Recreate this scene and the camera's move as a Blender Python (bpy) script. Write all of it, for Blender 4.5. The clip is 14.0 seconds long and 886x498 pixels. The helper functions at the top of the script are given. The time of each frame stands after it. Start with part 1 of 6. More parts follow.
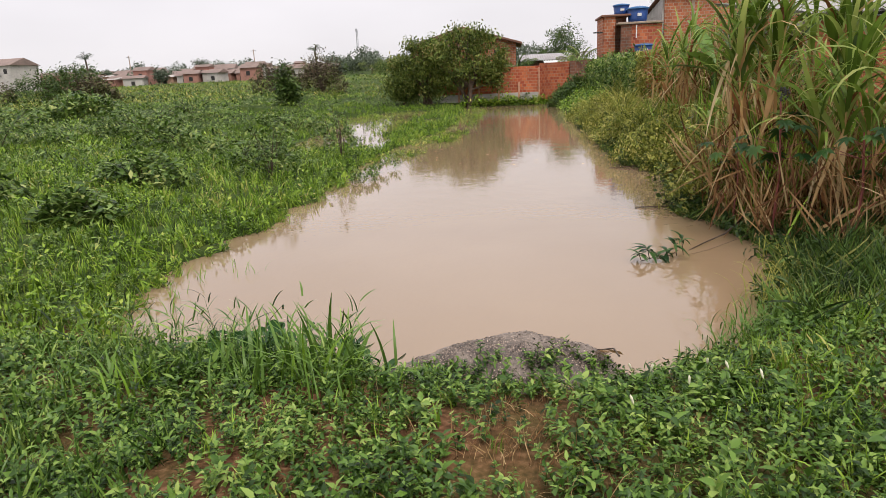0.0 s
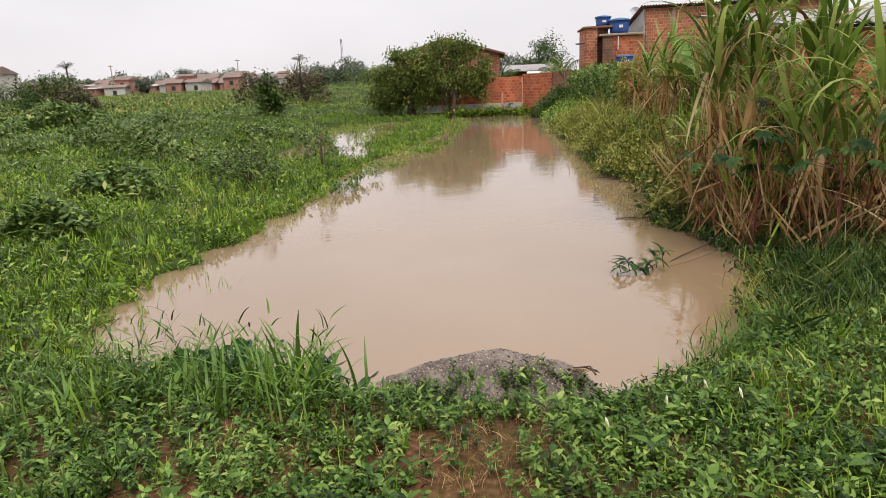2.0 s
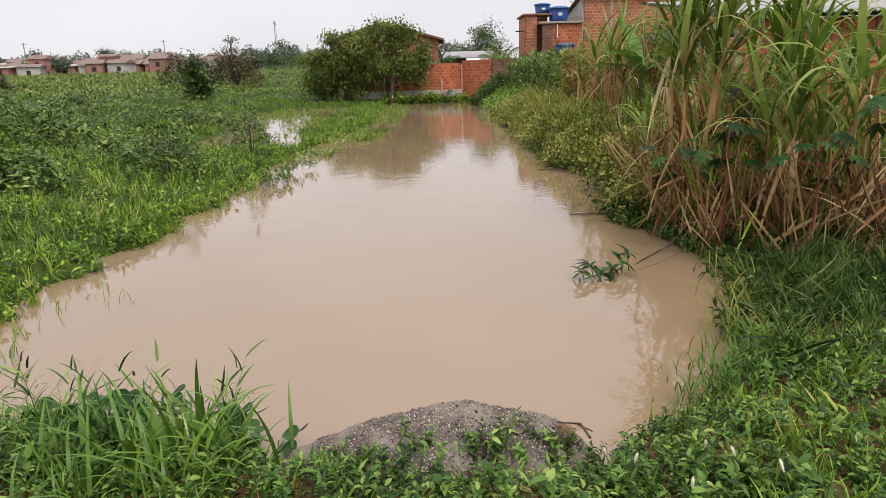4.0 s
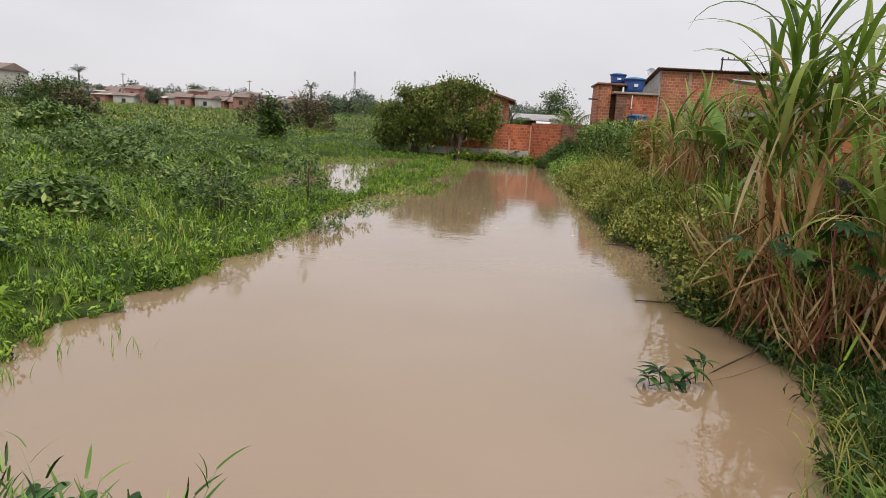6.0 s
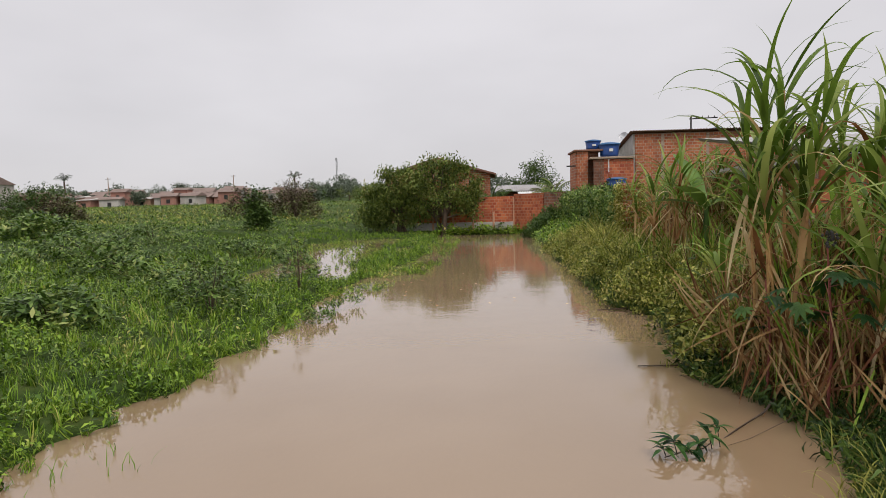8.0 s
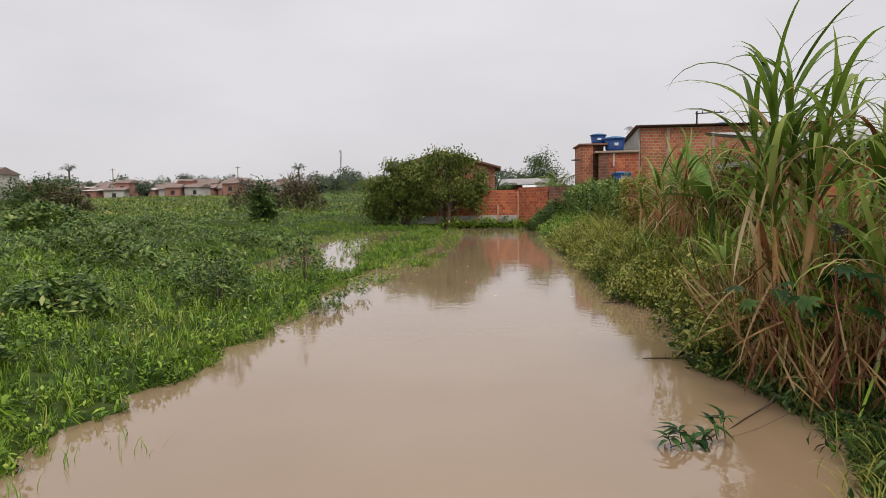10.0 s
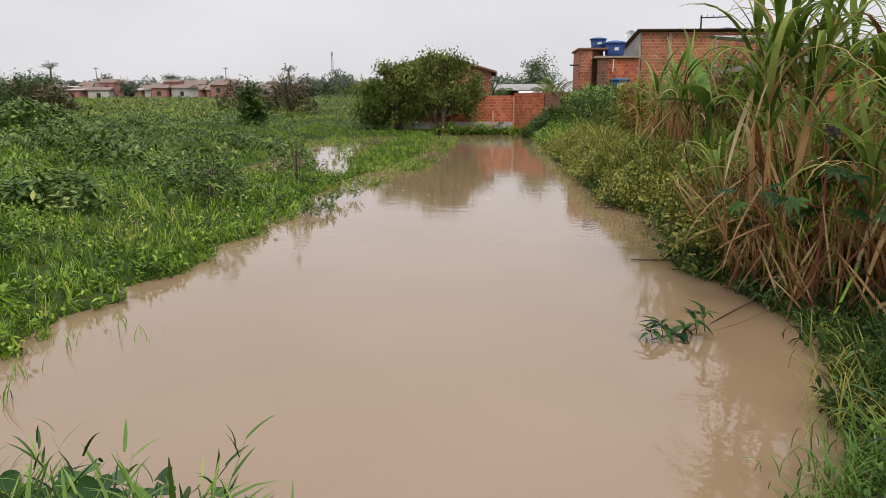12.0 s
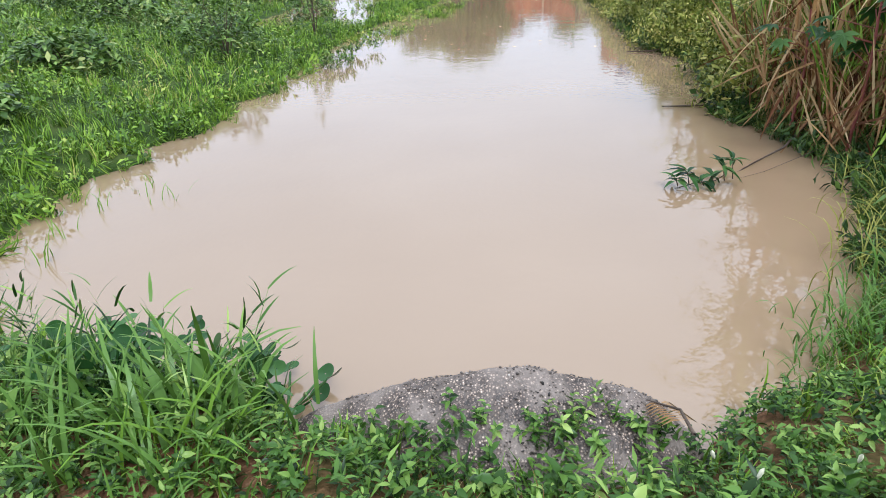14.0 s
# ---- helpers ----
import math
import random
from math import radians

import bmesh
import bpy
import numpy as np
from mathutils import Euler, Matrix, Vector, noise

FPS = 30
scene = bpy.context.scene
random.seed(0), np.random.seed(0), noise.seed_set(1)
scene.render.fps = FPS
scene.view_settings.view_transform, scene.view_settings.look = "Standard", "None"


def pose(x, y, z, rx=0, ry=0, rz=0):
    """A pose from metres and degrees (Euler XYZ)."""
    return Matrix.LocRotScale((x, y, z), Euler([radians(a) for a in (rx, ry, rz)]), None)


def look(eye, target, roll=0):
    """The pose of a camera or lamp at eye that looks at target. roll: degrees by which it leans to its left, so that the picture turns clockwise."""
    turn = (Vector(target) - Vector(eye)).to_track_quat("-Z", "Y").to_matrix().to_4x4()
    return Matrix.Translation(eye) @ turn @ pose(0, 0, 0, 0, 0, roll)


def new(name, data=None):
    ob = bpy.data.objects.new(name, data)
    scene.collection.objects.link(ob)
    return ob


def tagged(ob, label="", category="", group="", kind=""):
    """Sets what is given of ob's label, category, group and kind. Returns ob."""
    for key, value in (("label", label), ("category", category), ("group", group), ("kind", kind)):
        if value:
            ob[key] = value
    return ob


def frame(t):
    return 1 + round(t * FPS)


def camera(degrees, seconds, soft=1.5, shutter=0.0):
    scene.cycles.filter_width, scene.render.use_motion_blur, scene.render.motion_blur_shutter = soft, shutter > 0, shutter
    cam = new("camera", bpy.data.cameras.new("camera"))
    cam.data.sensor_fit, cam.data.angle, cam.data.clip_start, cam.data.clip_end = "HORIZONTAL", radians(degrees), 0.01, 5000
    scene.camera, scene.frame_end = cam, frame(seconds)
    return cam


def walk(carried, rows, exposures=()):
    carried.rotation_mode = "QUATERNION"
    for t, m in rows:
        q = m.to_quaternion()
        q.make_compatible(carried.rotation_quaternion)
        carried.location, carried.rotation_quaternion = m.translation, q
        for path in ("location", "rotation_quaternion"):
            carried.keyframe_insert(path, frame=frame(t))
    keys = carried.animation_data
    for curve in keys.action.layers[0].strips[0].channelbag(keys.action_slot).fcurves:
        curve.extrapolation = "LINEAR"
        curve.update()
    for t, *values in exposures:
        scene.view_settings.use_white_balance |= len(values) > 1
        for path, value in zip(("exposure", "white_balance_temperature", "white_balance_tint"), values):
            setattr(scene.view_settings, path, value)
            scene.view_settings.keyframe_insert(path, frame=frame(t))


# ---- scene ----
cam = camera(69.3, 14.0, soft=0.55)
PATH = [
    (0, (0.439, 0.357, 1.98), (0.222, 2.278, 1.468), -2.7),
    (0.5, (0.443, 0.348, 1.988), (0.21, 2.259, 1.447), -3.0),
    (1, (0.437, 0.357, 1.999), (0.22, 2.267, 1.449), -3.2),
    (1.5, (0.458, 0.405, 1.993), (0.231, 2.334, 1.517), -2.5),
    (2, (0.502, 0.485, 1.976), (0.332, 2.418, 1.491), -2.5),
    (2.5, (0.545, 0.553, 1.933), (0.353, 2.476, 1.418), -3.9),
    (3, (0.486, 0.759, 1.926), (0.38, 2.694, 1.43), -2.8),
    (3.2, (0.433, 0.854, 1.94), (0.389, 2.784, 1.419), -3.4),
    (5.3, (0.389, 1.945, 1.916), (0.448, 3.872, 1.386), 0.5),
    (5.5, (0.422, 1.981, 1.926), (0.418, 3.921, 1.439), 2.4),
    (6, (0.444, 2.058, 1.95), (0.291, 4.019, 1.584), 3.4),
    (6.5, (0.403, 2.111, 1.989), (0.242, 4.094, 1.795), 1.1),
    (7, (0.421, 2.06, 2.016), (0.241, 4.047, 1.883), -0.3),
    (7.5, (0.404, 2.067, 2.024), (0.244, 4.057, 1.893), -0.8),
    (8, (0.405, 2.082, 2.023), (0.275, 4.074, 1.889), -1.4),
    (8.2, (0.407, 2.079, 2.022), (0.297, 4.072, 1.885), -1.5),
    (10.3, (0.357, 2.032, 1.99), (0.203, 4.019, 1.826), -0.6),
    (10.5, (0.363, 2.037, 1.973), (0.204, 4.02, 1.766), -0.4),
    (11, (0.345, 2.019, 1.945), (0.222, 3.995, 1.664), 0.1),
    (11.5, (0.356, 2.004, 1.916), (0.215, 3.969, 1.571), 0.0),
    (12, (0.366, 1.99, 1.898), (0.248, 3.938, 1.462), -0.0),
    (12.3, (0.364, 1.997, 1.865), (0.233, 3.916, 1.319), 1.1),
    (12.5, (0.365, 2.001, 1.848), (0.221, 3.895, 1.222), 0.9),
    (13, (0.389, 1.979, 1.796), (0.268, 3.832, 1.054), 0.5),
    (13.5, (0.377, 2.032, 1.797), (0.192, 3.835, 0.951), -2.2),
    (14, (0.436, 2.023, 1.864), (0.23, 3.818, 1.007), -2.3),
]
walk(cam, [(t, look(eye, to, roll)) for t, eye, to, roll in PATH],
     [(0.0, 0.33, 6650, 15), (1.2, 0.33, 6650, 15), (2.5, 0.30, 6700, 14), (3.2, 0.30, 6650, 14), (5.3, 0.26, 6350, 12), (6.3, 0.04, 6600, 13), (8.2, -0.05, 6600, 13), (11.0, 0.0, 6600, 13), (12.0, 0.1, 6550, 13), (12.5, 0.3, 6400, 12), (13.0, 0.62, 6200, 11), (13.5, 0.7, 5700, 9), (14.0, 0.72, 5500, 9)])

# ---- light: overcast rainy sky, one broad weak sun ----
SUN_EL, SUN_AZ = radians(55), radians(150)
world = bpy.data.worlds.new("overcast_sky")
scene.world = world
world.use_nodes = True
wn, wl = world.node_tree.nodes, world.node_tree.links
wn.clear()
w_out = wn.new("ShaderNodeOutputWorld")
w_sky = wn.new("ShaderNodeTexSky")
w_sky.sky_type, w_sky.sun_disc, w_sky.sun_elevation, w_sky.sun_rotation = "NISHITA", False, SUN_EL, SUN_AZ
w_air = wn.new("ShaderNodeBackground")
w_air.inputs["Strength"].default_value = 0.08
wl.new(w_sky.outputs["Color"], w_air.inputs["Color"])
w_co = wn.new("ShaderNodeTexCoord")
w_sep = wn.new("ShaderNodeSeparateXYZ")
wl.new(w_co.outputs["Generated"], w_sep.inputs[0])
w_ramp = wn.new("ShaderNodeValToRGB")        # an overcast sky is brighter overhead
w_ramp.color_ramp.elements[0].position, w_ramp.color_ramp.elements[0].color = 0.0, (0.70, 0.70, 0.72, 1)
w_ramp.color_ramp.elements[1].position, w_ramp.color_ramp.elements[1].color = 1.0, (1.45, 1.46, 1.50, 1)
w_el = w_ramp.color_ramp.elements.new(0.42)
w_el.color = (0.84, 0.84, 0.87, 1)
wl.new(w_sep.outputs["Z"], w_ramp.inputs["Fac"])
w_noise = wn.new("ShaderNodeTexNoise")
w_noise.inputs["Scale"].default_value, w_noise.inputs["Detail"].default_value = 2.2, 4
w_map = wn.new("ShaderNodeMapping")
w_map.inputs["Scale"].default_value = (1, 1, 2.6)
wl.new(w_co.outputs["Generated"], w_map.inputs[0])
wl.new(w_map.outputs[0], w_noise.inputs["Vector"])
w_nr = wn.new("ShaderNodeMapRange")
w_nr.inputs["From Min"].default_value, w_nr.inputs["From Max"].default_value = 0.3, 0.7
w_nr.inputs["To Min"].default_value, w_nr.inputs["To Max"].default_value = 0.92, 1.06
wl.new(w_noise.outputs["Fac"], w_nr.inputs["Value"])
w_mul = wn.new("ShaderNodeVectorMath")
w_mul.operation = "SCALE"
wl.new(w_ramp.outputs["Color"], w_mul.inputs[0])
wl.new(w_nr.outputs[0], w_mul.inputs["Scale"])
w_cloud = wn.new("ShaderNodeBackground")
wl.new(w_mul.outputs[0], w_cloud.inputs["Color"])
w_mix = wn.new("ShaderNodeMixShader")
w_mix.inputs["Fac"].default_value = 0.93
wl.new(w_air.outputs[0], w_mix.inputs[1])
wl.new(w_cloud.outputs[0], w_mix.inputs[2])
wl.new(w_mix.outputs[0], w_out.inputs["Surface"])
sun = new("sun", bpy.data.lights.new("sun", "SUN"))
sun.data.energy, sun.data.angle, sun.data.color = 1.5, radians(14), (1.0, 0.97, 0.92)
sun.matrix_world = look((math.sin(SUN_AZ) * 60, math.cos(SUN_AZ) * 60, 60 * math.tan(SUN_EL)), (0, 0, 0))


# ---- materials ----
def material(name):
    m = bpy.data.materials.new(name)
    m.use_nodes = True
    nt = m.node_tree
    return m, nt.nodes, nt.links, nt.nodes["Principled BSDF"]


def ramp(nodes, stops):
    r = nodes.new("ShaderNodeValToRGB")
    els = r.color_ramp.elements
    while len(els) < len(stops):
        els.new(0.5)
    for e, (p, c) in zip(els, stops):
        e.position, e.color = p, (*c, 1)
    return r


def noise_tex(nodes, links, scale, detail=4, coord="Object", rough=0.55):
    co = nodes.new("ShaderNodeTexCoord")
    n = nodes.new("ShaderNodeTexNoise")
    n.inputs["Scale"].default_value, n.inputs["Detail"].default_value, n.inputs["Roughness"].default_value = scale, detail, rough
    links.new(co.outputs[coord], n.inputs["Vector"])
    return n


def bump(nodes, links, height, bsdf, strength=0.4, distance=0.02):
    b = nodes.new("ShaderNodeBump")
    b.inputs["Strength"].default_value, b.inputs["Distance"].default_value = strength, distance
    links.new(height, b.inputs["Height"])
    links.new(b.outputs[0], bsdf.inputs["Normal"])
    return b


def leaf_material(name, stops, rough=0.42, through_light=0.2, patch=0.6, per="island"):
    """Foliage: every leaf its own tint, with patches of tone across the plants and some light passing through."""
    m, nodes, links, bsdf = material(name)
    if per == "island":
        geo = nodes.new("ShaderNodeNewGeometry")
        rnd = geo.outputs["Random Per Island"]
    else:
        info = nodes.new("ShaderNodeObjectInfo")
        rnd = info.outputs["Random"]
    n = noise_tex(nodes, links, patch, 3)
    mix = nodes.new("ShaderNodeMath")
    mix.operation = "MULTIPLY_ADD"
    links.new(rnd, mix.inputs[0])
    mix.inputs[1].default_value = 0.85
    sub = nodes.new("ShaderNodeMath")
    sub.operation = "MULTIPLY_ADD"
    links.new(n.outputs["Fac"], sub.inputs[0])
    sub.inputs[1].default_value, sub.inputs[2].default_value = 1.0, -0.42
    links.new(sub.outputs[0], mix.inputs[2])
    r = ramp(nodes, stops)
    links.new(mix.outputs[0], r.inputs["Fac"])
    links.new(r.outputs[0], bsdf.inputs["Base Color"])
    bsdf.inputs["Roughness"].default_value, bsdf.inputs["Specular IOR Level"].default_value = rough, 0.22
    tr = nodes.new("ShaderNodeBsdfTranslucent")
    links.new(r.outputs[0], tr.inputs["Color"])
    ms = nodes.new("ShaderNodeMixShader")
    ms.inputs[0].default_value = through_light
    links.new(bsdf.outputs[0], ms.inputs[1])
    links.new(tr.outputs[0], ms.inputs[2])
    links.new(ms.outputs[0], nodes["Material Output"].inputs["Surface"])
    return m


def rough_material(name, stops, scale=8.0, rough=0.85, bump_scale=60.0, bump_strength=0.5, bump_dist=0.01, fine=0.35):
    """Two scales of noise for colour, a finer one for relief."""
    m, nodes, links, bsdf = material(name)
    a, b = noise_tex(nodes, links, scale, 5), noise_tex(nodes, links, scale * 9, 4)
    mx = nodes.new("ShaderNodeMix")
    mx.inputs["Factor"].default_value = fine
    links.new(a.outputs["Fac"], mx.inputs["A"])
    links.new(b.outputs["Fac"], mx.inputs["B"])
    r = ramp(nodes, stops)
    links.new(mx.outputs["Result"], r.inputs["Fac"])
    links.new(r.outputs[0], bsdf.inputs["Base Color"])
    bsdf.inputs["Roughness"].default_value = rough
    c = noise_tex(nodes, links, bump_scale, 4)
    bump(nodes, links, c.outputs["Fac"], bsdf, bump_strength, bump_dist)
    return m


def brick_material(name, col_a, col_b, mortar, bw=0.29, bh=0.19, stain=(0.10, 0.05, 0.03), stain_amount=0.5):
    """Hollow clay blocks in rough mortar, along the object's own x and z."""
    m, nodes, links, bsdf = material(name)
    co = nodes.new("ShaderNodeTexCoord")
    sep, com = nodes.new("ShaderNodeSeparateXYZ"), nodes.new("ShaderNodeCombineXYZ")
    links.new(co.outputs["Object"], sep.inputs[0])
    add = nodes.new("ShaderNodeMath")
    links.new(sep.outputs["X"], add.inputs[0])
    links.new(sep.outputs["Y"], add.inputs[1])
    links.new(add.outputs[0], com.inputs["X"])
    links.new(sep.outputs["Z"], com.inputs["Y"])
    br = nodes.new("ShaderNodeTexBrick")
    br.inputs["Scale"].default_value = 1.0
    br.inputs["Brick Width"].default_value, br.inputs["Row Height"].default_value = bw, bh
    br.inputs["Mortar Size"].default_value, br.inputs["Mortar Smooth"].default_value = 0.02, 0.3
    br.inputs["Color1"].default_value, br.inputs["Color2"].default_value = (*col_a, 1), (*col_b, 1)
    br.inputs["Mortar"].default_value = (*mortar, 1)
    links.new(com.outputs[0], br.inputs["Vector"])
    n = noise_tex(nodes, links, 0.9, 5)
    r = ramp(nodes, [(0.42, (0, 0, 0)), (0.68, (stain_amount,) * 3)])
    links.new(n.outputs["Fac"], r.inputs["Fac"])
    mx = nodes.new("ShaderNodeMix")
    mx.data_type = "RGBA"
    links.new(r.outputs[0], mx.inputs["Factor"])
    links.new(br.outputs["Color"], mx.inputs["A"])
    mx.inputs["B"].default_value = (*stain, 1)
    links.new(mx.outputs["Result"], bsdf.inputs["Base Color"])
    bsdf.inputs["Roughness"].default_value = 0.88
    inv = nodes.new("ShaderNodeMath")
    inv.operation = "SUBTRACT"
    inv.inputs[0].default_value = 1.0
    links.new(br.outputs["Fac"], inv.inputs[1])
    bump(nodes, links, inv.outputs[0], bsdf, 0.8, 0.02)
    return m


def plain_material(name, color, rough=0.6, metal=0.0, vary=0.25, scale=6.0):
    lo = tuple(c * (1 - vary) for c in color)
    hi = tuple(min(1, c * (1 + vary)) for c in color)
    m = rough_material(name, [(0.3, lo), (0.7, hi)], scale, rough, 40, 0.15, 0.004)
    m.node_tree.nodes["Principled BSDF"].inputs["Metallic"].default_value = metal
    return m


GRASS = leaf_material("meadow_grass", [(0.0, (0.012, 0.028, 0.004)), (0.3, (0.072, 0.145, 0.012)), (0.6, (0.170, 0.295, 0.025)), (0.88, (0.29, 0.41, 0.05)), (1.0, (0.46, 0.40, 0.13))])
WEED = leaf_material("weed_leaves", [(0.0, (0.012, 0.030, 0.007)), (0.4, (0.075, 0.140, 0.024)), (0.8, (0.19, 0.285, 0.060)), (1.0, (0.34, 0.37, 0.12))], patch=1.1)
HERB = leaf_material("herb_leaves", [(0.0, (0.010, 0.026, 0.004)), (0.35, (0.050, 0.112, 0.016)), (0.7, (0.128, 0.228, 0.036)), (1.0, (0.29, 0.38, 0.09))], 0.36, 0.14, 2.2)
DRY = leaf_material("dry_leaves", [(0.0, (0.06, 0.022, 0.011)), (0.3, (0.19, 0.085, 0.035)), (0.62, (0.38, 0.235, 0.10)), (1.0, (0.64, 0.50, 0.27))], 0.7, 0.2, 2.0)
YELLOW = leaf_material("yellowing_leaves", [(0.0, (0.05, 0.06, 0.01)), (0.4, (0.21, 0.22, 0.035)), (0.75, (0.36, 0.34, 0.08)), (1.0, (0.55, 0.46, 0.18))], 0.55, 0.3, 1.2)
CANE_LEAF = leaf_material("cane_leaf", [(0.0, (0.045, 0.085, 0.013)), (0.5, (0.155, 0.25, 0.033)), (1.0, (0.42, 0.47, 0.14))], 0.36, 0.48, 1.0, "object")
CANE_DRY = leaf_material("cane_dry_leaf", [(0.0, (0.13, 0.042, 0.019)), (0.35, (0.31, 0.145, 0.056)), (0.7, (0.52, 0.345, 0.155)), (1.0, (0.74, 0.62, 0.38))], 0.7, 0.45, 1.4, "object")
TREE_LEAF = leaf_material("tree_leaves", [(0.0, (0.04, 0.065, 0.016)), (0.4, (0.12, 0.17, 0.035)), (0.8, (0.22, 0.27, 0.055)), (1.0, (0.33, 0.28, 0.10))], 0.5, 0.25, 0.35)
DARK_LEAF = leaf_material("dark_tree_leaves", [(0.0, (0.03, 0.06, 0.016)), (0.5, (0.075, 0.13, 0.028)), (1.0, (0.14, 0.20, 0.05))], 0.5, 0.25, 0.4)
BRUSH = leaf_material("bare_brush_twigs", [(0.0, (0.045, 0.038, 0.026)), (0.4, (0.12, 0.088, 0.055)), (0.7, (0.12, 0.125, 0.05)), (1.0, (0.17, 0.20, 0.07))], 0.8, 0.1, 0.6)
# distance haze is mixed into these leaf colours as a pale grey-green
HAZE_LEAF = leaf_material("haze_tinted_leaves", [(0.0, (0.075, 0.10, 0.07)), (0.6, (0.12, 0.15, 0.10)), (1.0, (0.17, 0.20, 0.135))], 0.8, 0.1, 0.05)
HYACINTH = leaf_material("hyacinth_leaf", [(0.0, (0.02, 0.06, 0.014)), (0.5, (0.045, 0.12, 0.03)), (1.0, (0.11, 0.21, 0.07))], 0.25, 0.25, 3.0, "object")
# deepened greens: the shade under the overhanging canes is put into the colour
SHADE_GREEN = leaf_material("rank_grass", [(0.0, (0.008, 0.018, 0.004)), (0.45, (0.036, 0.078, 0.013)), (0.8, (0.095, 0.155, 0.028)), (1.0, (0.19, 0.19, 0.05))], 0.42, 0.15, 1.2)
SCRUB = leaf_material("bank_scrub_leaves", [(0.0, (0.025, 0.040, 0.007)), (0.35, (0.14, 0.175, 0.024)), (0.7, (0.31, 0.325, 0.060)), (1.0, (0.55, 0.47, 0.16))], 0.5, 0.25, 1.0)
DARK_CASTOR = leaf_material("castor_leaf", [(0.0, (0.012, 0.04, 0.010)), (0.5, (0.03, 0.085, 0.018)), (1.0, (0.08, 0.15, 0.03))], 0.4, 0.25, 2.0, "object")
BARK = rough_material("bark", [(0.3, (0.035, 0.022, 0.015)), (0.7, (0.13, 0.09, 0.06))], 3, 0.9, 30, 0.7, 0.02)
STEM = rough_material("cane_stem", [(0.3, (0.22, 0.08, 0.03)), (0.5, (0.48, 0.28, 0.11)), (0.7, (0.38, 0.34, 0.10))], 4, 0.6, 50, 0.3, 0.004)
CONCRETE = None
BLOCK = brick_material("clay_blocks", (0.38, 0.095, 0.04), (0.52, 0.18, 0.08), (0.44, 0.31, 0.23))
BLOCK_WALL = brick_material("red_block_wall", (0.34, 0.062, 0.028), (0.58, 0.17, 0.065), (0.45, 0.22, 0.13), 0.30, 0.20, (0.16, 0.05, 0.03), 0.45)
BLOCK_DARK = brick_material("stained_blocks", (0.20, 0.075, 0.04), (0.27, 0.11, 0.06), (0.22, 0.16, 0.12), 0.29, 0.19, (0.05, 0.03, 0.022), 0.7)
PLASTER = rough_material("grey_render", [(0.3, (0.30, 0.28, 0.25)), (0.7, (0.50, 0.48, 0.44))], 1.5, 0.85, 30)
CLAY = rough_material("fired_clay", [(0.2, (0.27, 0.08, 0.035)), (0.5, (0.42, 0.135, 0.06)), (0.85, (0.52, 0.24, 0.13))], 2.2, 0.85, 45, 0.6, 0.006)
MORTAR = rough_material("mortar", [(0.3, (0.24, 0.17, 0.12)), (0.7, (0.44, 0.35, 0.27))], 5, 0.92, 60)
ROOF_TIN = rough_material("weathered_sheet", [(0.3, (0.22, 0.20, 0.19)), (0.7, (0.44, 0.43, 0.42))], 1.2, 0.6, 20)
ROOF_TILE = rough_material("old_roof_tile", [(0.3, (0.13, 0.06, 0.04)), (0.7, (0.26, 0.13, 0.085))], 1.2, 0.85, 20)
BLUE = plain_material("blue_polyethylene", (0.010, 0.055, 0.22), 0.35)
BLUE_LID = plain_material("light_blue_polyethylene", (0.02, 0.11, 0.27), 0.4)
WHITE = plain_material("white_paint", (0.72, 0.72, 0.70), 0.6)
STEEL = plain_material("galvanised_steel", (0.42, 0.43, 0.44), 0.45, 0.7)
DARK = plain_material("dark_opening", (0.03, 0.028, 0.026), 0.8)
TOWN_RED = plain_material("far_red_wall", (0.34, 0.17, 0.13), 0.9, 0, 0.3, 0.4)
TOWN_PALE = plain_material("far_pale_wall", (0.46, 0.43, 0.39), 0.9, 0, 0.3, 0.4)
TOWN_ROOF = plain_material("far_roof", (0.22, 0.16, 0.135), 0.9, 0, 0.3, 0.3)


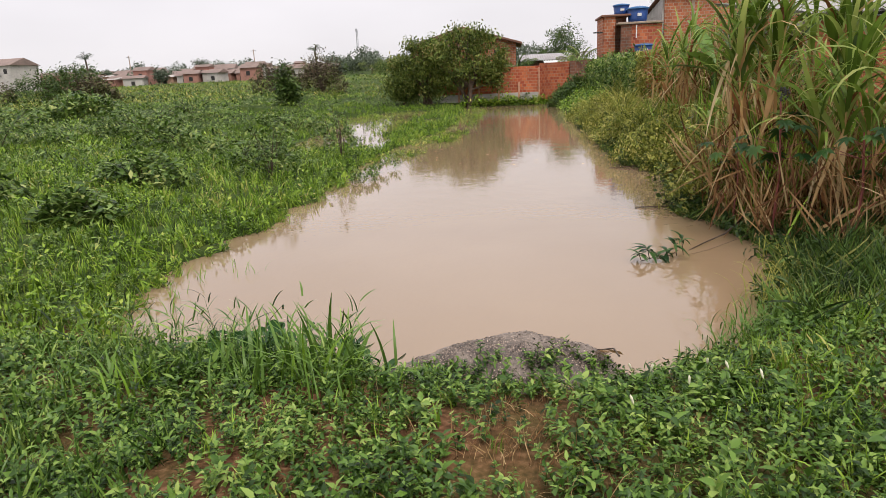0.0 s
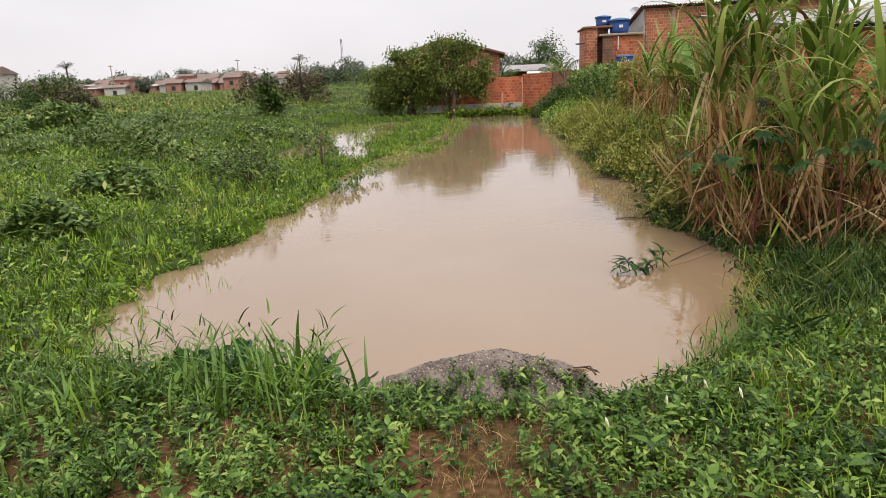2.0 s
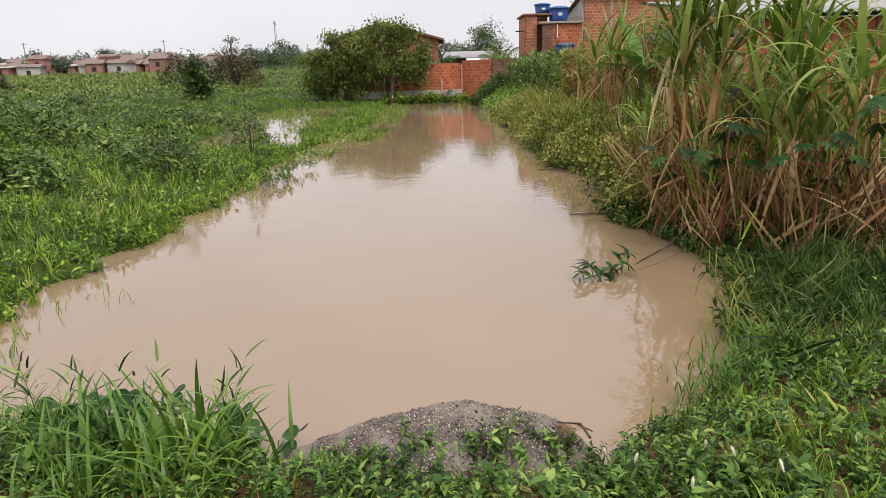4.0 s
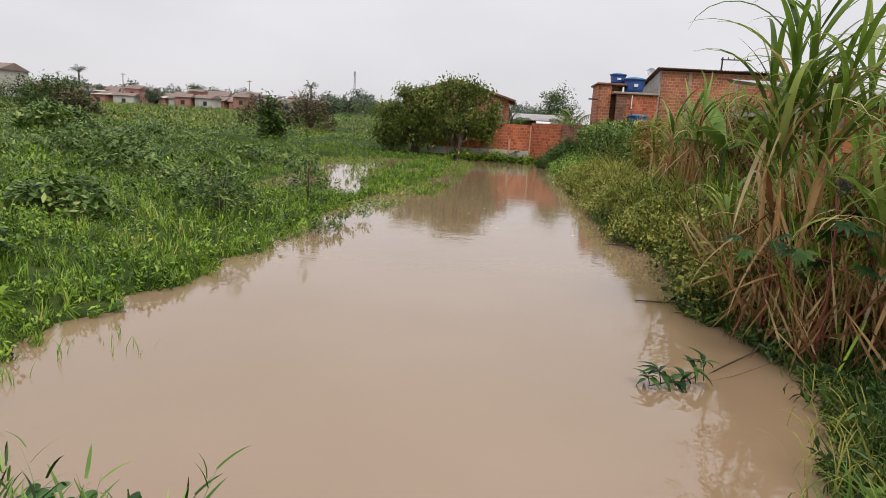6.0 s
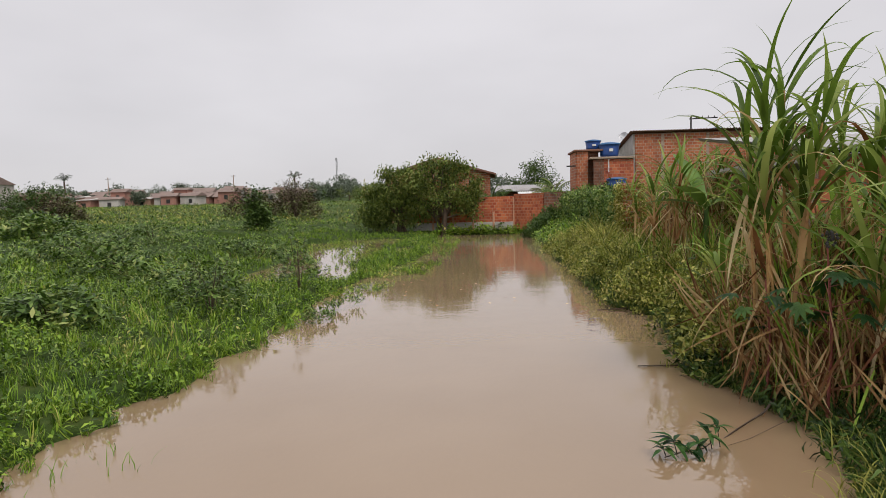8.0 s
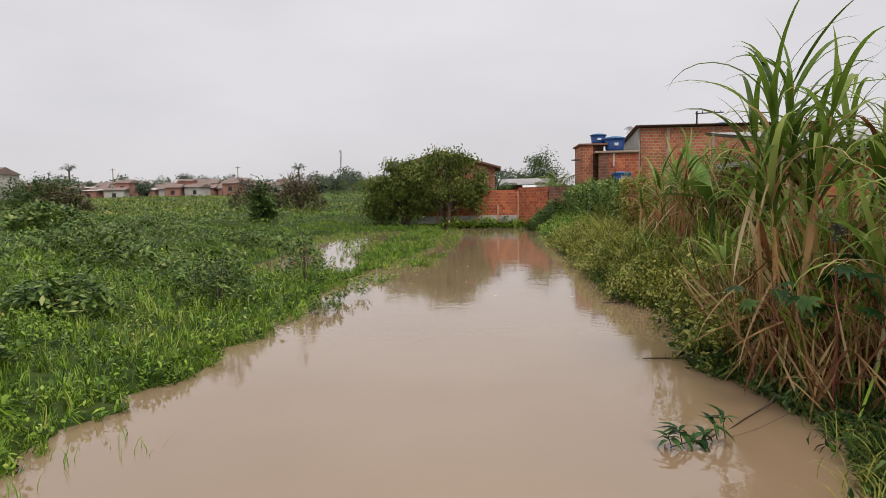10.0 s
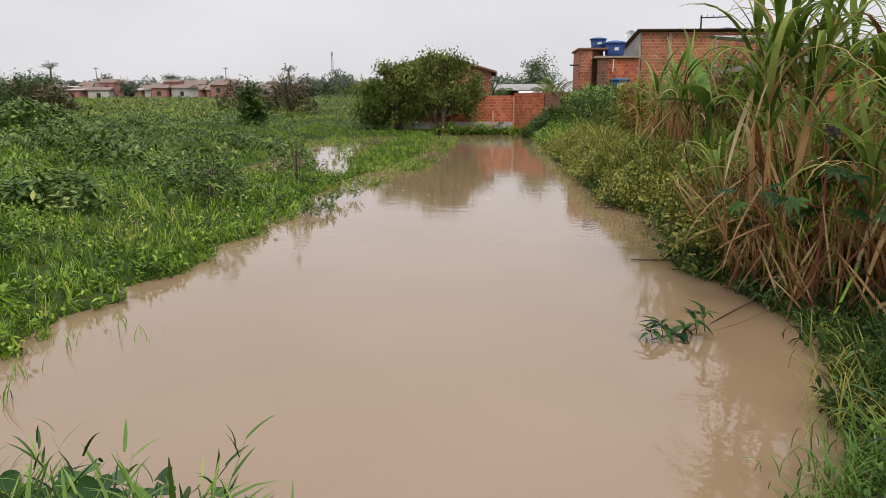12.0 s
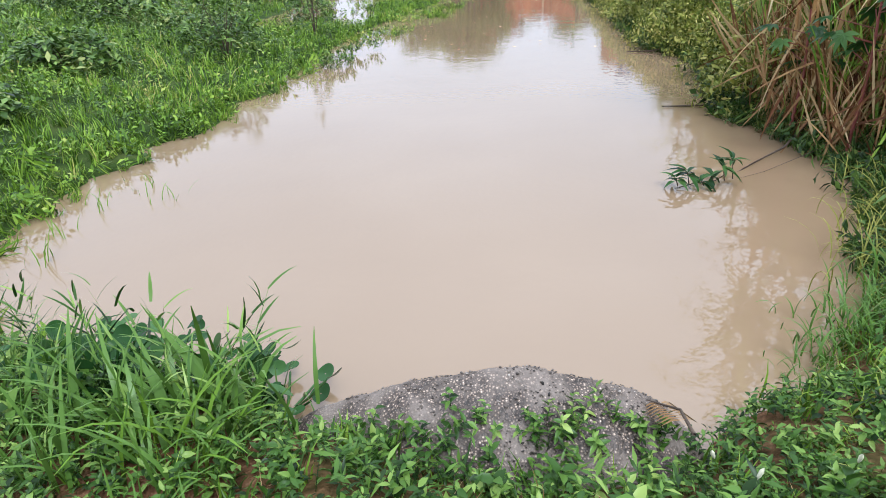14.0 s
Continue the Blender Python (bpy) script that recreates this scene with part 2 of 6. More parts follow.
def concrete_material():
    """Exposed pebble aggregate in grey, damp concrete."""
    m, nodes, links, bsdf = material("pebbly_concrete")
    co = nodes.new("ShaderNodeTexCoord")
    v = nodes.new("ShaderNodeTexVoronoi")
    v.inputs["Scale"].default_value = 95
    links.new(co.outputs["Object"], v.inputs["Vector"])
    peb = ramp(nodes, [(0.0, (0.62, 0.55, 0.48)), (0.25, (0.36, 0.29, 0.23)), (0.45, (0.075, 0.06, 0.05)), (1.0, (0.13, 0.105, 0.085))])
    links.new(v.outputs["Distance"], peb.inputs["Fac"])
    tint = nodes.new("ShaderNodeMix")
    tint.data_type, tint.blend_type = "RGBA", "MULTIPLY"
    tint.inputs["Factor"].default_value = 0.75
    hue = ramp(nodes, [(0.0, (0.12, 0.11, 0.10)), (0.45, (0.55, 0.45, 0.38)), (0.75, (0.9, 0.8, 0.72)), (1.0, (1.6, 1.5, 1.4))])
    sepc = nodes.new("ShaderNodeSeparateColor")
    links.new(v.outputs["Color"], sepc.inputs[0])
    links.new(sepc.outputs[0], hue.inputs["Fac"])
    links.new(peb.outputs[0], tint.inputs["A"])
    links.new(hue.outputs[0], tint.inputs["B"])
    n = noise_tex(nodes, links, 5, 5)
    r = ramp(nodes, [(0.42, (0, 0, 0)), (0.62, (0.8, 0.8, 0.8))])
    links.new(n.outputs["Fac"], r.inputs["Fac"])
    mx = nodes.new("ShaderNodeMix")
    mx.data_type = "RGBA"
    links.new(r.outputs[0], mx.inputs["Factor"])
    links.new(tint.outputs["Result"], mx.inputs["A"])
    mx.inputs["B"].default_value = (0.23, 0.185, 0.15, 1)
    links.new(mx.outputs["Result"], bsdf.inputs["Base Color"])
    bsdf.inputs["Roughness"].default_value = 0.6
    inv = nodes.new("ShaderNodeMath")
    inv.operation = "MULTIPLY"
    inv.inputs[1].default_value = -1.0
    links.new(v.outputs["Distance"], inv.inputs[0])
    bump(nodes, links, inv.outputs[0], bsdf, 0.6, 0.006)
    return m


CONCRETE = concrete_material()


def ground_material():
    m, nodes, links, bsdf = material("damp_soil_and_turf")
    n1, n2, n3 = noise_tex(nodes, links, 0.35, 5), noise_tex(nodes, links, 3.5, 5), noise_tex(nodes, links, 28, 4)
    turf = ramp(nodes, [(0.3, (0.016, 0.030, 0.007)), (0.5, (0.036, 0.062, 0.012)), (0.7, (0.075, 0.095, 0.024))])
    links.new(n2.outputs["Fac"], turf.inputs["Fac"])
    soil = ramp(nodes, [(0.3, (0.055, 0.024, 0.012)), (0.55, (0.15, 0.067, 0.035)), (0.75, (0.30, 0.155, 0.09))])
    links.new(n3.outputs["Fac"], soil.inputs["Fac"])
    co = nodes.new("ShaderNodeTexCoord")
    sep = nodes.new("ShaderNodeSeparateXYZ")
    links.new(co.outputs["Object"], sep.inputs[0])
    near = nodes.new("ShaderNodeMapRange")          # trodden red soil where people stand, turf further off
    near.inputs["From Min"].default_value, near.inputs["From Max"].default_value = 4.6, 9.0
    links.new(sep.outputs["Y"], near.inputs["Value"])
    jit = nodes.new("ShaderNodeMath")
    jit.operation = "MULTIPLY_ADD"
    links.new(n1.outputs["Fac"], jit.inputs[0])
    jit.inputs[1].default_value = 1.05
    links.new(near.outputs[0], jit.inputs[2])
    cut = ramp(nodes, [(0.45, (0, 0, 0)), (0.75, (1, 1, 1))])
    links.new(jit.outputs[0], cut.inputs["Fac"])
    mx = nodes.new("ShaderNodeMix")
    mx.data_type = "RGBA"
    links.new(cut.outputs[0], mx.inputs["Factor"])
    links.new(soil.outputs[0], mx.inputs["A"])
    links.new(turf.outputs[0], mx.inputs["B"])
    links.new(mx.outputs["Result"], bsdf.inputs["Base Color"])
    bsdf.inputs["Roughness"].default_value, bsdf.inputs["Specular IOR Level"].default_value = 0.9, 0.1
    bump(nodes, links, n3.outputs["Fac"], bsdf, 0.6, 0.03)
    return m


def water_material(name="muddy_water", ripple=1.0):
    """Muddy standing water: opaque silt under a smooth wet surface, with faint ripples and rain rings."""
    m, nodes, links, bsdf = material(name)
    n = noise_tex(nodes, links, 0.25, 3)
    r = ramp(nodes, [(0.3, (0.250, 0.168, 0.098)), (0.7, (0.290, 0.202, 0.124))])
    links.new(n.outputs["Fac"], r.inputs["Fac"])
    links.new(r.outputs[0], bsdf.inputs["Base Color"])
    bsdf.inputs["Roughness"].default_value, bsdf.inputs["IOR"].default_value = 0.02, 1.75
    a = noise_tex(nodes, links, 1.1, 3)
    b = noise_tex(nodes, links, 9.0, 2)
    mx = nodes.new("ShaderNodeMix")
    mx.inputs["Factor"].default_value = 0.25
    links.new(a.outputs["Fac"], mx.inputs["A"])
    links.new(b.outputs["Fac"], mx.inputs["B"])
    bump(nodes, links, mx.outputs["Result"], bsdf, 0.2 * ripple, 0.03)
    return m


GROUND, WATER, PUDDLE = ground_material(), water_material(), water_material("sheltered_water", 0.12)


# ---- shapes ----
rng = np.random.default_rng(7)


def lattice(seed, size=64):
    return np.random.default_rng(seed).random((size, size))


LATTICES = [lattice(s) for s in range(4)]


def fbm(x, y, scale, octaves=3, seed=0):
    """Smooth value noise in 0..1 over the plan."""
    x, y = np.asarray(x, float) / scale + 113.7, np.asarray(y, float) / scale + 57.3
    total, amp, norm = 0.0, 1.0, 0.0
    for o in range(octaves):
        g = LATTICES[(seed + o) % 4]
        i, j = np.floor(x).astype(int), np.floor(y).astype(int)
        u, v = x - i, y - j
        u, v = u * u * (3 - 2 * u), v * v * (3 - 2 * v)
        n = g.shape[0]
        a, b = g[i % n, j % n], g[(i + 1) % n, j % n]
        c, d = g[i % n, (j + 1) % n], g[(i + 1) % n, (j + 1) % n]
        total = total + amp * ((a * (1 - u) + b * u) * (1 - v) + (c * (1 - u) + d * u) * v)
        norm += amp
        amp, x, y = amp * 0.5, x * 2.03, y * 2.03
    return total / norm


def shore_left(y):
    return np.interp(y, [3, 4.5, 5.2, 6.4, 7.4, 7.9, 8.3, 8.9, 11, 16, 20, 24, 28, 38, 56], [-2.2, -2.3, -2.95, -3.25, -3.5, -3.2, -3.45, -3.0, -3.2, -3.4, -3.05, -2.6, -2.0, -2.3, -3.4])


def shore_right(y):
    return np.interp(y, [3, 4.5, 5.1, 5.8, 7.1, 8.5, 9.4, 12, 13.6, 14.6, 19, 27, 45, 56], [1.5, 1.7, 2.2, 2.5, 3.15, 3.15, 2.85, 3.15, 3.3, 2.9, 3.0, 3.1, 3.4, 3.3])


def shore_near(x):
    return np.interp(x, [-4, -2.4, -1.6, -0.7, -0.4, 0.4, 1.1, 1.4, 1.7, 2.3, 2.7, 4], [4.9, 4.5, 4.45, 4.25, 4.05, 3.95, 4.0, 4.25, 4.4, 4.65, 5.0, 5.5])


PUDDLES = ((-7.5, 36.5, 1.9, 5.0), (-6.0, 41.5, 1.6, 1.8), (-4.9, 26.5, 0.85, 2.6), (-4.0, 20.8, 0.6, 1.8), (-6.6, 30.6, 1.1, 1.8), (-13.5, 36.0, 2.4, 1.6), (-3.4, 31.5, 0.6, 2.4))


def height(x, y):
    """Height of the ground over the water level."""
    x, y = np.asarray(x, float), np.asarray(y, float)
    wob = (fbm(x, y, 1.3, 3, 1) - 0.5)
    left = shore_left(y) - x + wob * 0.7                     # metres inside the left bank
    right = x - shore_right(y) - 0.1 + wob * 0.6
    near = shore_near(x) - y + wob * 0.4
    far = y - 46.2
    grass = 0.10 * (1 - np.exp(-np.maximum(left, 0) / 0.25)) + 0.30 * (1 - np.exp(-np.maximum(left, 0) / 4.0))
    rise = np.interp(y, [0, 14, 30, 60, 100, 160, 230, 320, 600], [0.0, 0.0, 0.25, 0.95, 2.3, 3.3, 5.8, 7.5, 8.0])
    out = np.clip(left / 14, 0, 1)
    marsh = np.exp(-((x + 6.3) / 3.4) ** 2) * np.interp(y, [15, 19, 40, 46], [0, 1, 1, 0.6])
    h_left = grass * (1 - marsh * 0.86) - 0.095 * marsh * np.clip(left / 1.0, 0, 1) + rise * out * (1 - 0.9 * marsh) + (fbm(x, y, 2.6, 3, 2) - 0.5) * (0.34 - 0.20 * marsh) * np.clip(left / 1.5, 0, 1)
    h_right = 0.16 * (1 - np.exp(-np.maximum(right, 0) / 0.3)) + np.interp(right, [0, 1, 3, 6, 30], [0, 0.12, 0.55, 0.9, 1.2]) + np.interp(y, [24, 34, 60], [0, 0.9, 0.9]) * np.clip(right / 3, 0, 1)
    h_near = 0.45 * (1 - np.exp(-np.maximum(near, 0) / 0.26)) * np.interp(x, [-4, -2, -0.6, 1.0, 2.5, 5], [0.55, 0.62, 0.95, 0.95, 0.75, 0.9]) + (fbm(x, y, 0.9, 3, 3) - 0.5) * 0.10 * np.clip(near, 0, 1)
    h_far = 0.30 * (1 - np.exp(-np.maximum(far, 0) / 0.8)) + 0.02 * np.maximum(far, 0)
    h = np.maximum.reduce([np.where(left > 0, h_left, -1), np.where(right > 0, h_right, -1), np.where(near > 0, h_near, -1), np.where(far > 0, h_far + 0.05, -1)])
    for cx, cy, rx, ry in PUDDLES:
        d = ((x - cx) / rx) ** 2 + ((y - cy) / ry) ** 2 + (fbm(x, y, 0.9, 2, 1) - 0.5) * 1.2
        h = np.where(d < 1, np.minimum(h, -0.02), h - 0.05 * np.exp(-d))
    depth = np.minimum.reduce([-left, -right, -near, -far])
    return np.where(h > -0.9, h, -0.02 - 0.5 * np.clip(depth, 0, 1))


def mesh_of(name, V, F, mat, smooth=False):
    me = bpy.data.meshes.new(name)
    V, F = np.asarray(V, np.float32), np.asarray(F, np.int32)
    k = F.shape[1]
    me.vertices.add(len(V))
    me.vertices.foreach_set("co", V.ravel())
    me.loops.add(F.size)
    me.loops.foreach_set("vertex_index", F.ravel())
    me.polygons.add(len(F))
    me.polygons.foreach_set("loop_start", np.arange(0, F.size, k, dtype=np.int32))
    me.polygons.foreach_set("loop_total", np.full(len(F), k, np.int32))
    if smooth:
        me.polygons.foreach_set("use_smooth", np.ones(len(F), bool))
    me.update(calc_edges=True)
    me.materials.append(mat)
    return me


def piece(name, VF, mat, parent=None, label="", m=None, smooth=False):
    """One mesh object out of vertices and faces, as a thing or under one."""
    me = VF if isinstance(VF, bpy.types.Mesh) else mesh_of(name, *VF, mat, smooth)
    ob = new(name, me)
    if parent:
        ob.parent = parent
    if m is not None:
        ob.matrix_basis = m
    return tagged(ob, label) if label else ob


def part(name, bm, mat, parent=None, label="", smooth=False):
    """A bmesh as one mesh object."""
    me = bpy.data.meshes.new(name)
    bm.to_mesh(me)
    bm.free()
    me.materials.append(mat)
    if smooth:
        for p in me.polygons:
            p.use_smooth = True
    ob = new(name, me)
    if parent:
        ob.parent = parent
    return tagged(ob, label) if label else ob


def thing(name, label, category, m=None, group="", kind=""):
    ob = new(name)
    ob.empty_display_size = 0.1
    if m is not None:
        ob.matrix_basis = m
    return tagged(ob, label, category, group, kind)


def box(bm, x0, x1, y0, y1, z0, z1, bevel=0.0):
    r = bmesh.ops.create_cube(bm, size=1, matrix=Matrix.Translation(((x0 + x1) / 2, (y0 + y1) / 2, (z0 + z1) / 2)) @ Matrix.Diagonal((x1 - x0, y1 - y0, z1 - z0, 1)))
    if bevel:
        bmesh.ops.bevel(bm, geom=list({e for v in r["verts"] for e in v.link_edges}), offset=bevel, segments=1, affect="EDGES")
    return bm


def turn(rx=0.0, ry=0.0, rz=0.0):
    return np.array(Euler((rx, ry, rz)).to_matrix())


def moved(VF, rot=None, at=(0, 0, 0), size=1.0):
    V = VF[0] * size
    if rot is not None:
        V = V @ rot.T
    return V + np.asarray(at), VF[1]


def joined(items):
    Vs, Fs, n = [], [], 0
    for V, F in items:
        Vs.append(V)
        Fs.append(F + n)
        n += len(V)
    return np.concatenate(Vs), np.concatenate(Fs)


def leaf(L, W, fold=0.25, droop=0.25, profile=(0.12, 1.0, 0.06)):
    """A folded leaf that lies along +y from its stalk and sags."""
    t = np.linspace(0, 1, len(profile))
    V = []
    for s, w in zip(t, profile):
        z = -L * droop * s * s
        V += [(-W / 2 * w, L * s, z + W / 2 * w * fold), (0, L * s, z), (W / 2 * w, L * s, z + W / 2 * w * fold)]
    F = []
    for i in range(len(t) - 1):
        a = i * 3
        F += [(a, a + 1, a + 4, a + 3), (a + 1, a + 2, a + 5, a + 4)]
    return np.array(V), np.array(F)


def flat_leaf(L, W):
    V = np.array([(-W * 0.1, 0, 0), (W * 0.1, 0, 0), (W / 2, L * 0.5, -L * 0.05), (-W / 2, L * 0.5, -L * 0.05), (W * 0.05, L, -L * 0.2), (-W * 0.05, L, -L * 0.2)])
    return V, np.array([(0, 1, 2, 3), (3, 2, 4, 5)])


def blade(L, W, bend, segs=3, start=0.15, ends=0.08):
    """A grass blade that stands up and arches over towards +y."""
    V, p, a = [], np.zeros(2), start
    for i in range(segs + 1):
        s = i / segs
        w = W / 2 * ((1 - s) ** 0.7 * (1 - ends) + ends) * (0.7 + 0.6 * min(1, s * 3)) / 1.3
        V += [(-w, p[0], p[1]), (w, p[0], p[1])]
        p = p + np.array([math.sin(a), math.cos(a)]) * L / segs
        a += bend / segs
    F = [(2 * i, 2 * i + 1, 2 * i + 3, 2 * i + 2) for i in range(segs)]
    return np.array(V), np.array(F)


def tube(points, radii, sides=6):
    """A tapered tube through the points."""
    P = [Vector(p) for p in points]
    V = []
    for i, p in enumerate(P):
        d = (P[min(i + 1, len(P) - 1)] - P[max(i - 1, 0)]).normalized()
        u = d.orthogonal().normalized()
        w = d.cross(u)
        for k in range(sides):
            a = 2 * math.pi * k / sides
            V.append(p + (u * math.cos(a) + w * math.sin(a)) * radii[i])
    F = [(i * sides + k, i * sides + (k + 1) % sides, (i + 1) * sides + (k + 1) % sides, (i + 1) * sides + k) for i in range(len(P) - 1) for k in range(sides)]
    return np.array([tuple(v) for v in V]), np.array(F)


def spread(templates, P, sizes, leans=0.15):
    """Copies of small templates at the points P, joined: turned at random, scaled, a little tilted."""
    P, sizes = np.asarray(P), np.broadcast_to(sizes, (len(P),))
    pick = rng.integers(0, len(templates), len(P))
    out = []
    for k, (V, F) in enumerate(templates):
        idx = np.nonzero(pick == k)[0]
        if not len(idx):
            continue
        a = rng.random(len(idx)) * 2 * np.pi
        tx, ty = rng.normal(0, leans, len(idx)), rng.normal(0, leans, len(idx))
        ca, sa = np.cos(a), np.sin(a)
        x = V[None, :, 0] * ca[:, None] - V[None, :, 1] * sa[:, None]
        y = V[None, :, 0] * sa[:, None] + V[None, :, 1] * ca[:, None]
        z = np.broadcast_to(V[None, :, 2], x.shape)
        q = np.stack([x + z * tx[:, None], y + z * ty[:, None], z - x * tx[:, None] - y * ty[:, None]], -1)
        q = q * sizes[idx][:, None, None] + P[idx][:, None, :]
        f = F[None] + (np.arange(len(idx)) * len(V))[:, None, None]
        out.append((q.reshape(-1, 3), f.reshape(-1, F.shape[1])))
    return joined(out)


def sow(x0, x1, y0, y1, per_m2, keep=None, lift=0.0, low=0.0, high=9.0):
    """Random points on the ground within a stretch of the plan."""
    n = int((x1 - x0) * (y1 - y0) * per_m2)
    x, y = rng.uniform(x0, x1, n), rng.uniform(y0, y1, n)
    z = height(x, y)
    ok = (z > low) & (z < high)
    if keep is not None:
        ok &= rng.random(n) < keep(x, y)
    return np.stack([x, y, z + lift], -1)[ok]


def tuft_of(n, L, W, bends, segs=3, r=0.03):
    items = []
    for _ in range(n):
        b = blade(L * rng.uniform(0.5, 1.1), W * rng.uniform(0.7, 1.2), rng.uniform(*bends), segs)
        items.append(moved(b, turn(0, 0, rng.uniform(0, 6.28)), (*rng.normal(0, r, 2), -0.01)))
    return joined(items)


def sprig_of(n, L, leaf_l, leaf_w, fold=0.25, fancy=True):
    """A leafy shoot: a thin stalk with leaves round it and a whorl on top."""
    items = [moved(blade(L, 0.006, rng.uniform(0, 0.5), 2), None)]
    for i in range(n):
        s = 0.25 + 0.75 * i / max(1, n - 1)
        l = leaf_l * rng.uniform(0.7, 1.15)
        lf = leaf(l, leaf_w * rng.uniform(0.8, 1.1), fold, rng.uniform(0.1, 0.5)) if fancy else flat_leaf(l, leaf_w)
        items.append(moved(lf, turn(0, 0, i * 2.2 + rng.uniform(-0.4, 0.4)) @ turn(rng.uniform(0.0, 0.9) * (0.4 + s), 0, 0), (0, 0, L * s)))
    return joined(items)


def blades_of(mat, L, W, bends, count=7, segs=5):
    """A few blade meshes for tufts to share."""
    return [mesh_of("blade", *blade(L * rng.uniform(0.6, 1.1), W * rng.uniform(0.7, 1.2), rng.uniform(*bends), segs, rng.uniform(0.05, 0.35)), mat, True) for _ in range(count)]


def tuft(name, label, group, x, y, z, shapes, n, r, size=1.0):
    """A tuft as a thing, with each blade a part."""
    base = thing(name, label, "grass", pose(x, y, z), group)
    for k in range(n):
        ob = new("blade", shapes[int(rng.integers(0, len(shapes)))])
        ob.parent = base
        ob.matrix_basis = Matrix.Translation((rng.normal(0, r), rng.normal(0, r), 0)) @ Matrix.Rotation(rng.uniform(0, 6.283), 4, "Z") @ Matrix.Scale(size * rng.uniform(0.6, 1.1), 4)
    return base


# ---- ground and water ----
def steps(stops):
    out = [stops[0][0]]
    for (a, _), (b, d) in zip(stops, stops[1:]):
        n = max(1, round((b - a) / d))
        out += list(a + (b - a) * np.arange(1, n + 1) / n)
    return np.array(out)


gx = steps([(-1500, 0), (-300, 200), (-60, 12), (-14, 1.2), (-10, 0.5), (-5, 0.22), (5.5, 0.11), (14, 0.8), (60, 8), (300, 40), (1500, 200)])
gy = steps([(-300, 0), (-40, 40), (0, 4), (2, 0.2), (9, 0.09), (24, 0.22), (50, 0.45), (110, 3), (330, 15), (1800, 150)])
GX, GY = np.meshgrid(gx, gy, indexing="ij")
GZ = height(GX, GY)
ni, nj = GX.shape
ii, jj = np.meshgrid(np.arange(ni - 1), np.arange(nj - 1), indexing="ij")
gf = np.stack([ii * nj + jj, (ii + 1) * nj + jj, (ii + 1) * nj + jj + 1, ii * nj + jj + 1], -1).reshape(-1, 4)
ground = piece("ground", (np.stack([GX, GY, GZ], -1).reshape(-1, 3), gf), GROUND, smooth=True)
tagged(ground, "damp reddish soil and green turf round the flooded ditch", "ground", kind="structure")
wx, wy = steps([(-14, 0), (8, 0.5)]), steps([(3.0, 0), (52, 0.5)])
WX, WY = np.meshgrid(wx, wy, indexing="ij")
ii, jj = np.meshgrid(np.arange(len(wx) - 1), np.arange(len(wy) - 1), indexing="ij")
wf = np.stack([ii * len(wy) + jj, (ii + 1) * len(wy) + jj, (ii + 1) * len(wy) + jj + 1, ii * len(wy) + jj + 1], -1).reshape(-1, 4)
wv = np.stack([WX, WY, WX * 0], -1).reshape(-1, 3)
cx, cy = wv[wf].mean(1)[:, 0], wv[wf].mean(1)[:, 1]
marsh_side = (cx < shore_left(cy) - 0.4) & (cy > 17)
water = piece("water", (wv, wf[~marsh_side]), WATER, smooth=True)
pools = piece("water", (wv, wf[marsh_side]), PUDDLE, smooth=True)
tagged(pools, "still pale pools among the meadow grass, sheltered from the wind", "water", kind="structure")
tagged(water, "still muddy brown flood water mirroring the grey sky", "water", kind="structure")


# ---- meadow, left of the water ----
def stuff(name, VF, mat, label, category="plants", smooth=False):
    return tagged(piece(name, VF, mat, smooth=smooth), label, category, kind="stuff")


def meadow_keep(x, y):
    return np.where(x < shore_left(y) + 0.5, 1.0, 0.0)


TUFTS = [tuft_of(9, 0.20, 0.014, (0.3, 1.7)) for _ in range(6)]
LONG_TUFTS = [tuft_of(10, 0.42, 0.018, (0.4, 1.6), 4, 0.05) for _ in range(5)]
SPRIGS = [sprig_of(7, 0.12, 0.05, 0.026) for _ in range(6)]
WEEDS = [sprig_of(11, 0.30, 0.09, 0.045) for _ in range(6)]
CLUMPS = [joined([moved(flat_leaf(0.13, 0.045), turn(0, 0, rng.uniform(0, 6.3)) @ turn(rng.uniform(-0.1, 1.3), 0, 0), (*rng.normal(0, 0.2, 2), rng.uniform(0, 0.14))) for _ in range(12)]) for _ in range(5)]


def marshy(x, y):
    """1 in the flooded part of the meadow, where only low plants stand."""
    return np.where((x > -10.5) & (x < -2.0) & (y > 17.5) & (y < 46), 1.0, 0.0)


